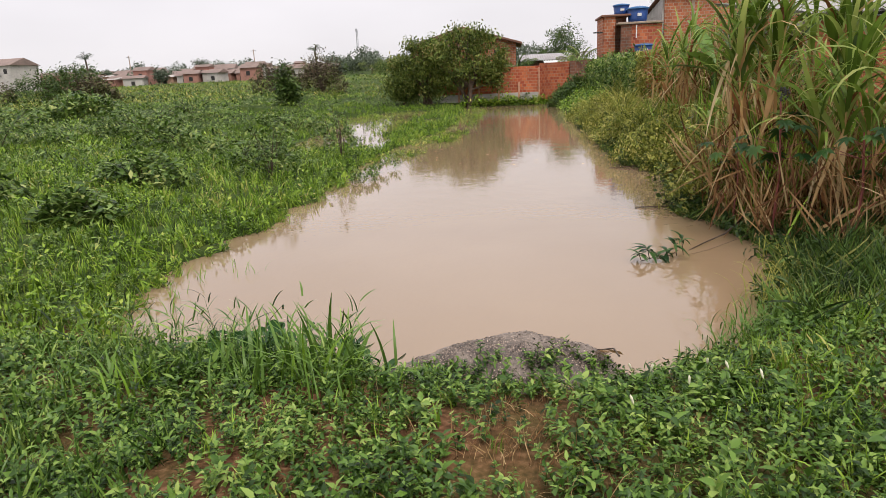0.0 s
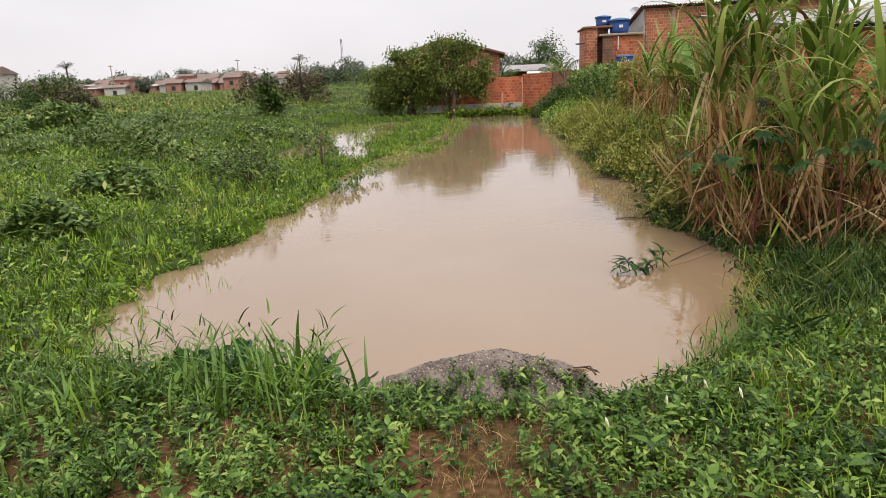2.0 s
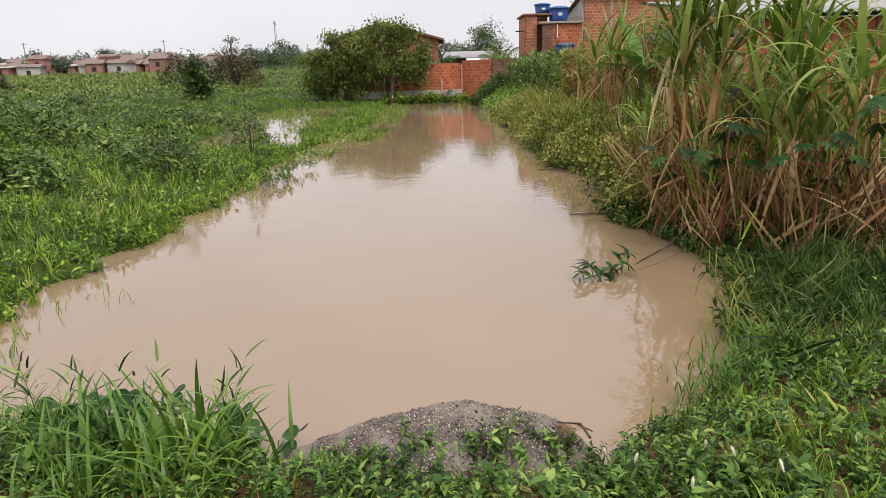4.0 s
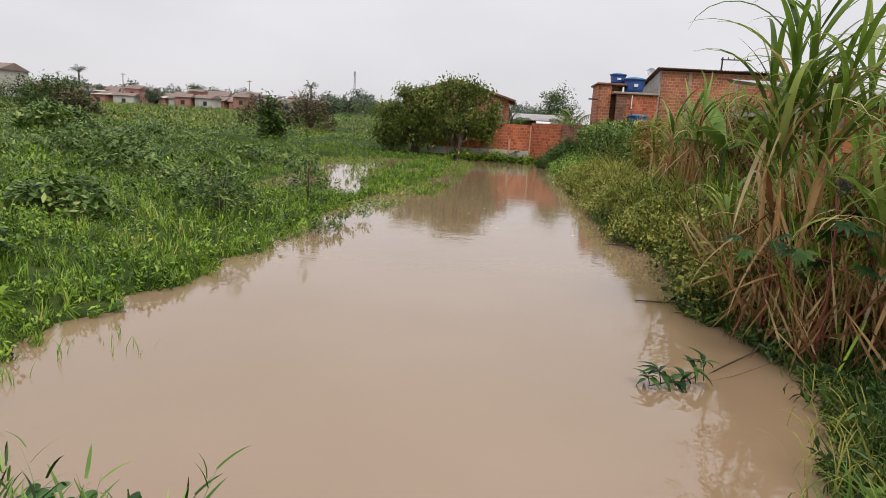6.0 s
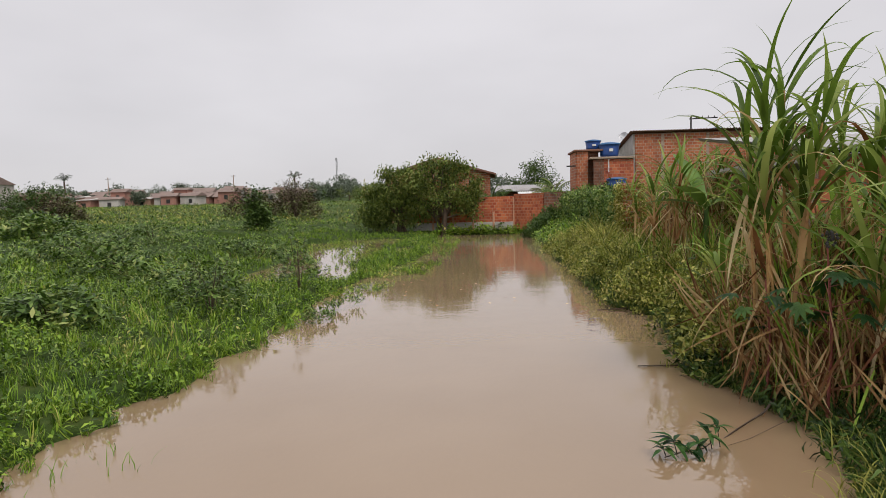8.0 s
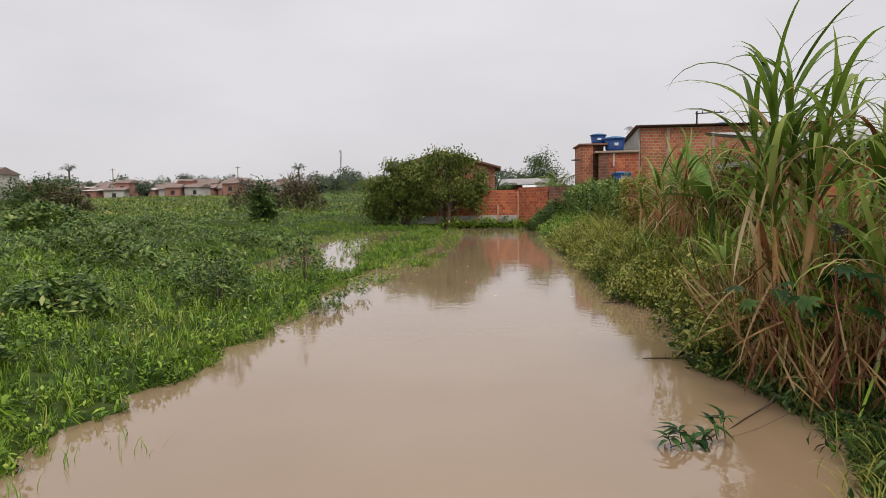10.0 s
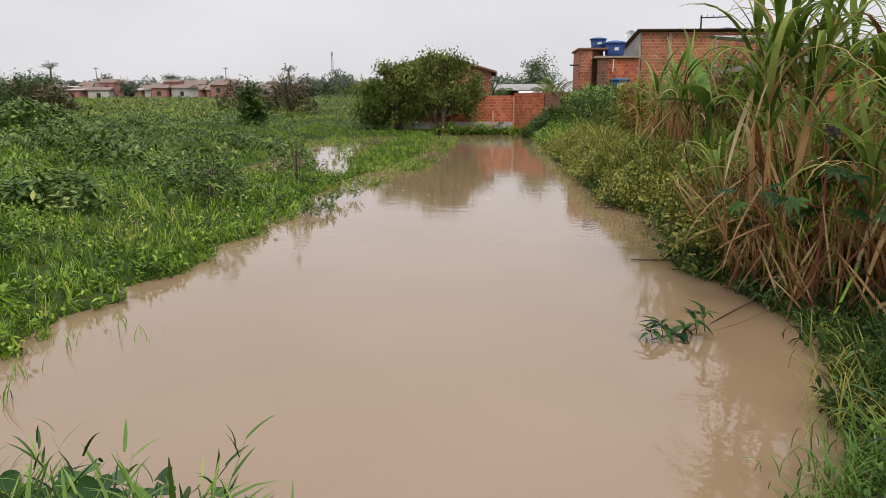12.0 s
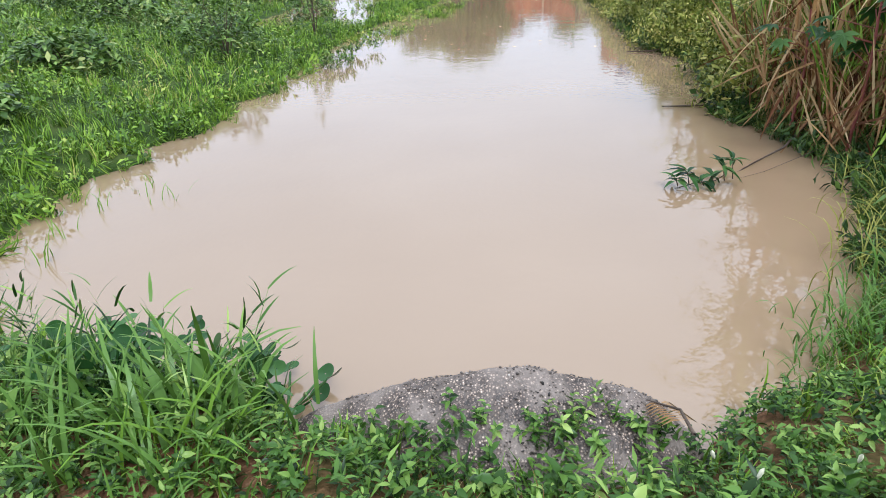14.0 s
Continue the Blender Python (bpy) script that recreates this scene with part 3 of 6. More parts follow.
def build_meadow():
    p = sow(-8.5, -2.0, 4.3, 11, 55, meadow_keep, low=-0.03)
    p2 = np.concatenate([sow(-15, -2.0, 11, 22, 18, meadow_keep, low=0.0), sow(-11, -2.0, 18, 46, 15, meadow_keep, low=0.01)])
    stuff("meadow_grass", joined([spread(TUFTS, p, rng.uniform(0.6, 1.3, len(p))), spread(TUFTS, p2, rng.uniform(0.8, 1.8, len(p2)))]), GRASS, "short bright green wet meadow grass on the flat bank", "grass")
    p = sow(-9, -2.4, 4.3, 12, 22, lambda x, y: meadow_keep(x, y) * (fbm(x, y, 1.6, 2, 1) > 0.42), low=0.02)
    p2 = sow(-18, -2.4, 12, 24, 8, lambda x, y: meadow_keep(x, y) * (fbm(x, y, 2.2, 2, 1) > 0.42), low=0.02)
    stuff("meadow_weeds", joined([spread(WEEDS, p, rng.uniform(0.3, 0.65, len(p))), spread(WEEDS, p2, rng.uniform(0.35, 0.75, len(p2)))]), WEED, "broad-leaved green weeds scattered through the meadow grass", "weeds")
    p = sow(-8.5, -2.0, 4.3, 11, 40, lambda x, y: meadow_keep(x, y) * (fbm(x, y, 1.1, 2, 3) > 0.4), low=-0.02)
    p2 = sow(-13, -2.0, 11, 19, 20, lambda x, y: meadow_keep(x, y), low=0.01)
    stuff("creeping_herbs", joined([spread(SPRIGS, p, rng.uniform(0.8, 1.7, len(p)), 0.3), spread(SPRIGS, p2, rng.uniform(0.9, 1.6, len(p2)), 0.3)]), GRASS, "bright green creeping herbs woven through the meadow grass", "ground cover")
    p = sow(-5.5, -1.2, 4.4, 30, 54, lambda x, y: np.where((np.abs(height(x, y)) < 0.09) & ((y < 17) | (height(x, y) > 0.0)) & (x < shore_left(y) + 0.8), np.clip(14 / y, 0.3, 1), 0.0), low=-0.08)
    p[:, 2] = np.maximum(p[:, 2], 0.0)
    q = p[rng.random(len(p)) < 0.55]
    m = sow(-7.5, -1.0, 12.0, 42, 34, lambda x, y: np.where((height(x, y) < 0.03) & (x > shore_left(y) - 0.1) & (x < shore_left(y) + np.interp(y, [12, 20], [0.4, 1.5])) & (fbm(x, y, 0.9, 3, 7) > 0.58), np.clip(18 / y, 0.35, 1), 0.0), low=-2.0)
    m = np.concatenate([m, sow(-9.5, -3.2, 18, 43, 9, lambda x, y: np.where((height(x, y) < 0.0) & (x < shore_left(y) - 0.3) & (fbm(x, y, 1.0, 3, 5) > 0.5), 1.0, 0.05), low=-0.5)])
    m[:, 2] = 0.0
    stuff("drowned_grass", joined([spread(TUFTS, m, rng.uniform(0.4, 0.8, len(m)), 0.8), spread(SPRIGS, m, rng.uniform(0.8, 1.5, len(m)), 0.8)]), GRASS, "ragged islands of half-drowned grass off the shore", "grass")
    stuff("shore_grass", joined([spread(TUFTS, p, rng.uniform(0.4, 0.95, len(p)), 0.7), spread(SPRIGS, q, rng.uniform(0.8, 1.5, len(q)), 0.6)]), GRASS, "wet grass and herbs overhanging the flooded shore", "grass")
    p = sow(-50, -2.0, 20, 62, 2.5, lambda x, y: meadow_keep(x, y) * np.clip(1.6 - y / 60, 0.3, 1) * (1 - 0.55 * marshy(x, y)), low=0.012)
    p2 = sow(-110, -8, 55, 115, 0.4, low=0.1)
    p3 = sow(-30, -10, 8, 24, 3)
    pick = [fbm(q[:, 0], q[:, 1], 3.5, 2, 0) + rng.normal(0, 0.06, len(q)) > 0.54 for q in (p, p2, p3)]
    dark = np.concatenate([q[k] for q, k in zip((p, p2, p3), pick)])
    stuff("tall_meadow_weeds", spread(CLUMPS, dark, rng.uniform(0.9, 1.8, len(dark)) * np.clip(dark[:, 1] / 40, 0.9, 2) * (1 - 0.65 * marshy(dark[:, 0], dark[:, 1])), 0.15), WEED, "patches of taller dark weeds in the far meadow", "weeds")
    p, p2, p3 = (q[~k] for q, k in zip((p, p2, p3), pick))
    q = sow(-75, -9, 46, 118, 0.6, lambda x, y: np.where((x < -0.16 * y) & (fbm(x, y, 9, 3, 2) > 0.4), 1.0, 0.15), low=0.1)
    stuff("far_yellow_grass", spread(CLUMPS, q, rng.uniform(1.2, 2.4, len(q)), 0.1), SCRUB, "yellowish-green rough grass in the far meadow", "grass")
    stuff("far_meadow", joined([spread(CLUMPS, p, rng.uniform(0.7, 1.5, len(p)) * (1 - 0.6 * marshy(p[:, 0], p[:, 1])), 0.1), spread(CLUMPS, p2, rng.uniform(1.5, 2.6, len(p2)), 0.1), spread(CLUMPS, p3, rng.uniform(0.6, 1.5, len(p3)))]), GRASS, "green meadow stretching to the far town", "grass")


def heap(cx, cy, rx, ry, top, n, size, dense=1.0):
    """Points of a loose leafy heap: an uneven crown over the ground."""
    a, r = rng.uniform(0, 6.283, n), np.sqrt(rng.random(n))
    x, y = cx + rx * r * np.cos(a), cy + ry * r * np.sin(a)
    z = height(x, y)
    crown = top * np.sqrt(np.maximum(0, 1 - r * r)) * (0.55 + 0.9 * fbm(x * 3, y * 3, 1.0, 2, 2))
    return np.stack([x, y, np.maximum(z, 0) + crown * rng.random(n) ** (0.35 * dense)], -1)


SPRAY = [joined([moved(flat_leaf(0.15, 0.07), turn(0, 0, rng.uniform(0, 6.3)) @ turn(rng.uniform(-0.5, 0.9), 0, 0), rng.normal(0, 0.05, 3)) for _ in range(6)]) for _ in range(5)]
FINE_SPRAY = [joined([moved(flat_leaf(0.09, 0.04), turn(rng.uniform(-0.6, 0.9), 0, rng.uniform(0, 6.3)), rng.normal(0, 0.07, 3)) for _ in range(7)]) for _ in range(5)]
BIG_SPRAY = [joined([moved(flat_leaf(0.32, 0.16), turn(rng.uniform(-0.6, 0.9), 0, rng.uniform(0, 6.3)), rng.normal(0, 0.2, 3)) for _ in range(8)]) for _ in range(5)]


def bush(name, label, cx, cy, rx, ry, top, n, mat, templates, stems=6, size=1.0, thick=1.0):
    """A weedy bush: woody stems from the ground and leaf sprays round them."""
    base = thing(name, label, "bush", pose(cx, cy, max(0.0, float(height(cx, cy))) - 0.03))
    for _ in range(stems):
        a, r = rng.uniform(0, 6.28), rng.uniform(0.2, 0.8)
        tip = np.array([rx * r * math.cos(a), ry * r * math.sin(a), top * rng.uniform(0.75, 1.1)])
        mid = tip * (0.35, 0.35, 0.5) + rng.normal(0, 0.04, 3)
        piece("stem", tube([tip * (0.05, 0.05, 0), mid, tip], [(0.012 + top * 0.006) * thick, (0.009 + top * 0.003) * thick, 0.004], 5), BARK, base)
    n = int(n * 0.75)
    P = heap(cx, cy, rx, ry, top, n, size) - np.array(base.matrix_basis.translation)
    piece("foliage", spread(templates, P, rng.uniform(0.6, 1.2, n) * size, 0.3), mat, base)
    return base


def build_left_bushes():
    bush("weed_bush", "tall leafy green weed bush with bare stems on the bank", -4.6, 13.4, 0.75, 0.5, 1.15, 210, WEED, SPRAY, 9, 0.7, 0.5)
    bush("weed_bush", "tall leafy green weed bush with bare stems on the bank", -5.6, 14.6, 0.7, 0.5, 0.85, 150, WEED, SPRAY, 6, 0.7, 0.5)
    bush("weed_bush", "thin upright weed with sparse leaves at the water", -3.9, 16.6, 0.45, 0.4, 1.25, 110, WEED, SPRAY, 7, 0.7, 0.5)
    bush("weed_bush", "thin upright weed with sparse leaves at the water", -4.9, 19.5, 0.7, 0.6, 1.1, 170, WEED, SPRAY, 8, 0.7, 0.5)
    for cx, cy, rx, ry, top, n in ((-12.5, 22, 2.2, 1.2, 1.0, 500), (-9.2, 18.5, 1.5, 0.9, 0.8, 380), (-15.5, 19.0, 2.4, 1.2, 1.2, 520), (-6.4, 11.6, 0.9, 0.7, 0.55, 260), (-8.3, 9.8, 1.0, 0.7, 0.5, 260), (-5.6, 8.6, 0.6, 0.5, 0.4, 160), (-8.6, 27, 1.6, 1.0, 0.8, 300), (-14.5, 30, 1.9, 1.2, 0.9, 320), (-5.3, 15.2, 0.7, 0.6, 0.6, 110)):
        bush("weed_bush", "low dark green broad-leaved weed clump in the meadow", cx, cy, rx, ry, top, n, WEED, SPRAY, 5)
    P = np.concatenate([heap(rng.uniform(-15, -4.2), rng.uniform(7.5, 34), rng.uniform(0.3, 0.9), rng.uniform(0.25, 0.7), rng.uniform(0.2, 0.5), 36, 1) for _ in range(110)])
    P = P[(P[:, 0] < shore_left(P[:, 1]) - 0.2) & (height(P[:, 0], P[:, 1]) > 0.03)]
    stuff("meadow_clumps", spread(SPRAY, P, rng.uniform(0.25, 0.6, len(P)), 0.4), WEED, "uneven dark green weed clumps dotted over the meadow", "weeds")
    bush("dark_shrub", "dense dark green shrub standing in the meadow", -13.6, 41, 0.7, 0.7, 2.1, 380, DARK_LEAF, BIG_SPRAY, 6, 0.8)
    for cx, cy, rx, top in ((-20.5, 58, 2.6, 2.6), (-16.2, 58, 2.4, 3.3), (-18.0, 63, 2.2, 3.0)):
        bush("brown_thicket", "half-bare brown thicket in the meadow", cx, cy, rx, 1.6, top, 420, BRUSH, BIG_SPRAY, 26, 0.7)
    for cx, cy, rx, top, mat in ((-44, 60, 4.2, 3.0, DARK_LEAF), (-39.5, 58, 3.6, 3.2, DARK_LEAF), (-50, 58, 4.0, 3.2, BRUSH), (-36, 55, 2.4, 2.0, BRUSH), (-30, 44, 2.2, 1.0, WEED), (-24, 36, 2.0, 0.9, WEED)):
        bush("tangled_thicket", "tangled grey-green thicket with bare twigs", cx, cy, rx, 2.0, top, 560, mat, BIG_SPRAY, 30, 0.8)


# ---- trees ----
def tree(name, label, x, y, z, h, blobs, n, mat, leaf_size, trunk_r, trunks=1, lean=0.25):
    """A tapered trunk with limbs and a crown of many small sprays in uneven masses."""
    base = thing(name, label, "tree", pose(x, y, z))
    lines = []
    for k in range(trunks):
        foot = np.array([rng.normal(0, 0.15 * (trunks > 1)), rng.normal(0, 0.1), -0.15])
        top = np.array([rng.normal(0, lean * h * 0.4), rng.normal(0, 0.2), h * 0.55])
        mid = (foot + top) / 2 + rng.normal(0, 0.12, 3)
        lines.append(tube([foot, foot + (0, 0, 0.3), mid, top], [trunk_r * 1.3, trunk_r, trunk_r * 0.75, trunk_r * 0.45], 8))
        for bx, by, bz, br in blobs:
            if rng.random() < 0.9 / trunks + 0.25:
                tip = np.array([bx, by, bz]) + rng.normal(0, br * 0.3, 3)
                lines.append(tube([mid, (mid + tip) / 2 + rng.normal(0, 0.15, 3) + (0, 0, 0.15), tip], [trunk_r * 0.5, trunk_r * 0.3, trunk_r * 0.1], 5))
    piece("trunk", joined(lines), BARK, base)
    twigs = []
    for bx, by, bz, br in blobs:
        for _ in range(max(5, int(16 * br))):
            d = rng.normal(0, 1, 3)
            d /= np.linalg.norm(d)
            twigs.append((*(np.array([bx, by, bz]) + d * br * rng.uniform(0.35, 1.15) * (1, 1, 0.85)), 0.16 + 0.16 * br))
    B = np.array(twigs)[rng.integers(0, len(twigs), n)]
    P = B[:, :3] + rng.normal(0, 1, (n, 3)) * B[:, 3:] * (1, 1, 0.7)
    piece("crown", spread(FINE_SPRAY, P, rng.uniform(0.6, 1.3, n) * leaf_size, 0.6), mat, base)
    return base


def lumps(n, rx, ry, z0, z1, r):
    return [(rng.uniform(-rx, rx), rng.uniform(-ry, ry), rng.uniform(z0, z1), r * rng.uniform(0.7, 1.2)) for _ in range(n)]


def build_trees():
    tree("broadleaf_tree", "leaning broad-leaved tree with several dark stems at the water's edge", -2.6, 46.4, 0.05, 4.6,
         [(-0.2, 0, 2.6, 1.15), (0.9, 0.3, 3.3, 1.1), (1.6, 0.2, 2.3, 0.9), (-1.3, 0, 3.5, 1.1), (0.3, 0.2, 4.3, 0.95), (1.4, 0.4, 4.4, 0.75), (-1.1, 0, 2.0, 0.8), (2.0, 0.3, 2.7, 0.7), (0.4, 0.2, 4.9, 0.5), (-1.9, 0.1, 2.7, 0.9), (-2.2, 0, 3.7, 0.7), (2.6, 0.2, 3.3, 0.45), (1.9, 0, 1.6, 0.5), (-0.7, 0, 4.9, 0.4)], 1900, TREE_LEAF, 1.9, 0.17, 3)
    tree("broadleaf_tree", "low spreading tree with reddish undergrowth over the water", -5.4, 47.2, 0.1, 4.0,
         [(0, 0, 2.3, 1.2), (1.2, 0, 3.1, 1.1), (-1.2, 0, 2.2, 1.1), (-0.4, 0, 3.4, 0.9), (1.2, -0.2, 1.7, 0.9), (-1.6, 0.2, 1.4, 0.8), (1.6, 0, 4.1, 0.8), (0.5, 0, 4.0, 0.7), (-0.9, 0, 4.2, 0.45), (-2.1, 0, 3.0, 0.5), (0.4, -0.2, 1.2, 0.7)], 1800, TREE_LEAF, 1.9, 0.13, 3)
    tree("broadleaf_tree", "small bushy tree at the end of the tree row", -7.3, 47.6, 0.1, 2.6, [(0, 0, 1.6, 0.95), (0.7, 0, 2.3, 0.8), (-0.5, 0, 1.1, 0.75), (0.8, 0, 1.0, 0.7), (0.3, 0, 2.9, 0.6)], 1000, TREE_LEAF, 1.8, 0.1, 2)
    tree("round_tree", "round dark green tree behind the brick yard", 5.2, 62, 0.6, 4.8, [(0, 0, 3.6, 1.6), (-0.9, 0, 3.0, 1.2), (1.1, 0, 3.2, 1.3), (0.3, 0, 4.6, 1.1), (-0.2, 0, 2.2, 1.2), (1.2, 0, 2.2, 1.0)], 1700, DARK_LEAF, 1.5, 0.18)
    for i, (x, y, h, r) in enumerate(((-21.5, 136, 3.0, 2.6), (-27.5, 155, 3.2, 3.0), (-35, 170, 2.8, 3.0), (-43, 184, 2.6, 2.7), (-22, 150, 2.4, 2.4), (-50, 196, 2.8, 3.0), (-25, 180, 4.4, 3.6), (-37, 206, 3.4, 3.6))):
        z = float(height(x, y))
        tree("field_tree", "bushy green tree at the edge of the meadow", x, y, z, h, lumps(6, r, r * 0.5, h * 0.35, h * 0.85, r * 0.62), 520, DARK_LEAF if i % 2 else TREE_LEAF, 2.2, 0.15)


build_meadow()
build_left_bushes()
build_trees()


# ---- foreground bank ----
BARE = ((0.40, 2.7, 0.24, 0.42), (0.55, 3.08, 0.2, 0.24), (0.22, 2.95, 0.13, 0.2))


def cover_keep(x, y):
    """Ground cover leaves the trodden patches bare and stops at the culvert."""
    k = np.ones_like(x)
    for cx, cy, rx, ry in BARE:
        d = ((x - cx) / rx) ** 2 + ((y - cy) / ry) ** 2 + (fbm(x, y, 0.25, 2, 1) - 0.5) * 1.6
        k = np.where(d < 1, 0.16, k)
    arch = ((x - 0.34) / 0.86) ** 2 + ((y - 3.97) / 0.29) ** 2
    return np.where((arch < 1.0) | (y > 4.5) & (x < 1.5), 0.02, k)


OVAL = (0.2, 1.0, 0.85, 0.08)


def rosette():
    """A creeping shoot: pairs of small oval leaves and a tight whorl at the tip."""
    items = [blade(0.09, 0.005, rng.uniform(0, 0.6), 2)]
    for i in range(9):
        s = 0.15 + 0.85 * i / 8
        l = rng.uniform(0.026, 0.042) * (1.15 - 0.35 * s)
        items.append(moved(leaf(l, l * rng.uniform(0.42, 0.55), 0.45, rng.uniform(0.1, 0.6), OVAL), turn(0, 0, (i % 2) * 3.14 + i * 0.8 + rng.uniform(-0.3, 0.3)) @ turn(rng.uniform(0.05, 0.9), 0, 0), (0, 0.01 * s, 0.09 * s)))
    return joined(items)


ROSETTES = [rosette() for _ in range(8)]
BIG_HERBS = [joined([moved(blade(0.15, 0.006, 0.3, 2), None)] + [moved(leaf(rng.uniform(0.05, 0.085), rng.uniform(0.025, 0.04), 0.4, rng.uniform(0.1, 0.6), OVAL), turn(0, 0, i * 2.3) @ turn(rng.uniform(0.0, 0.9), 0, 0), (0, 0, 0.03 + 0.014 * i)) for i in range(9)]) for _ in range(5)]
LANCE = [sprig_of(9, 0.20, 0.11, 0.024, 0.2) for _ in range(5)]


def on_culvert(p):
    """Lifts points that would lie inside the culvert's crown on to its surface."""
    u = (p[:, 0] - 0.45) / 0.9
    v = 0.25 + (p[:, 1] - 3.84 - 0.05 * u * u) / 0.36
    top = culvert_top(p[:, 0], v)
    p[:, 2] = np.where((v > -1) & (v < 0.25) & (np.abs(p[:, 0] - 0.34) < 0.9), np.maximum(p[:, 2], top - 0.01), p[:, 2])
    return p


def build_foreground():
    near = lambda x, y: cover_keep(x, y) * (0.7 + 0.4 * (fbm(x, y, 0.6, 2, 2) > 0.4))
    p = on_culvert(sow(-1.7, 2.1, 2.4, 4.5, 480, near, low=0.03))
    stuff("creeping_herbs", spread(ROSETTES, p, rng.uniform(0.6, 1.25, len(p)), 0.35), HERB, "dense creeping herbs with small rounded leaves on the near bank", "ground cover", True)
    p = sow(-3.8, 4.6, 2.2, 4.9, 330, lambda x, y: near(x, y) * np.where((x > -1.7) & (x < 2.1) & (y > 2.4), 0.0, 1.0) * np.clip((4.6 - np.abs(x - 0.4)) * 1.6, 0, 1), low=0.03)
    p = np.concatenate([p, sow(-6.5, 7.5, -2.5, 2.25, 80, lambda x, y: np.clip((fbm(x, y, 1.1, 3, 1) - 0.36) * 4, 0, 1) * np.clip((y + 2.6) / 4.8, 0.02, 1) * np.clip((7 - np.abs(x - 0.5)) / 4, 0, 1), low=0.03)])
    stuff("ground_cover", spread(SPRIGS, p, rng.uniform(0.55, 1.1, len(p)), 0.3), HERB, "dense creeping green herbs covering the near bank", "ground cover", True)
    p = sow(-3.6, 5.0, 2.2, 6.0, 34, lambda x, y: cover_keep(x, y) * (fbm(x, y, 0.8, 2, 3) > 0.5), low=0.05)
    stuff("broad_herbs", spread(BIG_HERBS, p, rng.uniform(0.5, 0.95, len(p)), 0.25), HERB, "larger leafy herbs among the creeping ground cover", "herbs", True)
    p = sow(1.2, 6.0, 2.2, 5.3, 110, lambda x, y: np.clip((x - 1.2) / 0.6, 0.15, 1) * cover_keep(x, y), low=0.0)
    q = sow(-4, -1.0, 2.2, 5.2, 90, lambda x, y: cover_keep(x, y) * (fbm(x, y, 0.7, 2, 1) > 0.45), low=-0.02)
    r = sow(-1, 1.3, 1.2, 4.0, 30, cover_keep, low=0.05)
    stuff("bank_grass", joined([spread(TUFTS, p, rng.uniform(0.45, 1.0, len(p)), 0.3), spread(TUFTS, r, rng.uniform(0.4, 0.9, len(r)))]), GRASS, "rank green grass on the near bank", "grass")
    stuff("lush_grass", spread(TUFTS, q, rng.uniform(0.6, 1.25, len(q)), 0.35), HERB, "lush deep green grass beside the water hyacinths", "grass")
    p = sow(-7.5, 7.5, -3.0, 2.6, 18, lambda x, y: np.clip((y + 3.2) / 3, 0.1, 1) * np.clip((7.6 - np.abs(x)) / 3, 0, 1) * np.where((y > 2.2) & (np.abs(x) < 3.4), 0.0, 1.0))
    q = sow(-7.5, -3.2, 2.4, 5.0, 32, lambda x, y: np.clip((7.6 + x) / 3, 0, 1), low=0.02)
    r = sow(4.0, 8.5, 2.4, 7.0, 25, lambda x, y: np.clip((8.6 - x) / 3, 0, 1), low=0.02)
    p = np.concatenate([p, q, r])
    stuff("verge_grass", spread(TUFTS, p, rng.uniform(0.4, 0.9, len(p)), 0.3), GRASS, "thin trodden grass round the standing place", "grass")
    p = np.concatenate([sow(-0.5, 1.3, 1.2, 3.8, 40, low=0.05), sow(0.2, 0.9, 2.2, 3.4, 130, low=0.05)])
    stuff("dead_stalks", spread([tuft_of(5, 0.10, 0.004, (0.8, 2.2), 2) for _ in range(4)], p, rng.uniform(0.6, 1.2, len(p)), 0.6), DRY, "dry broken grass stalks on the bare soil", "grass")
    n = 44
    p = np.stack([rng.uniform(-0.45, 1.6, n), rng.uniform(3.42, 3.66, n), np.zeros(n)], -1)
    p[:, 2] = height(p[:, 0], p[:, 1])
    p = on_culvert(p)
    stuff("lance_weeds", spread(LANCE, p, rng.uniform(0.3, 0.65, n), 0.3), HERB, "upright lance-leaved weeds growing against the culvert", "weeds")
    # tufts beside the culvert and at the water's edge
    green = blades_of(GRASS, 0.50, 0.026, (0.5, 2.2), 9)
    low = blades_of(HERB, 0.36, 0.024, (1.0, 2.4), 9)
    deep = blades_of(HERB, 0.50, 0.024, (0.3, 2.0), 9)
    for k, (x, y, s) in enumerate(((-0.62, 3.55, 0.95), (-0.95, 3.6, 1.0), (-0.55, 3.35, 0.8), (-1.15, 3.5, 0.85), (-1.7, 3.5, 0.8), (-2.1, 3.9, 0.8), (-2.0, 3.2, 0.75), (-1.0, 4.0, 0.5), (-1.5, 3.95, 0.5), (-0.6, 3.95, 0.5), (-1.25, 4.22, 0.55), (-0.72, 4.22, 0.6), (-1.75, 4.2, 0.55))):
        tuft("grass_tuft", "long-bladed bright green grass tuft beside the culvert", "grass tufts on the bank", x, y, float(height(x, y)) - 0.02, deep if k % 4 else green, 32, 0.12, s * 0.9)
    for x, y, s in ((2.05, 4.6, 0.6), (2.15, 4.8, 0.65), (1.9, 4.5, 0.5), (2.3, 4.95, 0.7), (2.45, 5.15, 0.7), (2.0, 4.7, 0.6), (2.2, 4.7, 0.6), (2.4, 4.95, 0.7), (2.55, 5.2, 0.8), (2.65, 4.9, 0.8), (2.3, 4.85, 0.6)):
        tuft("grass_tuft", "flooded green grass tuft at the water's edge", "flooded grass tufts", x, y, max(0.0, float(height(x, y))) - 0.015, low, 64, 0.15, s)
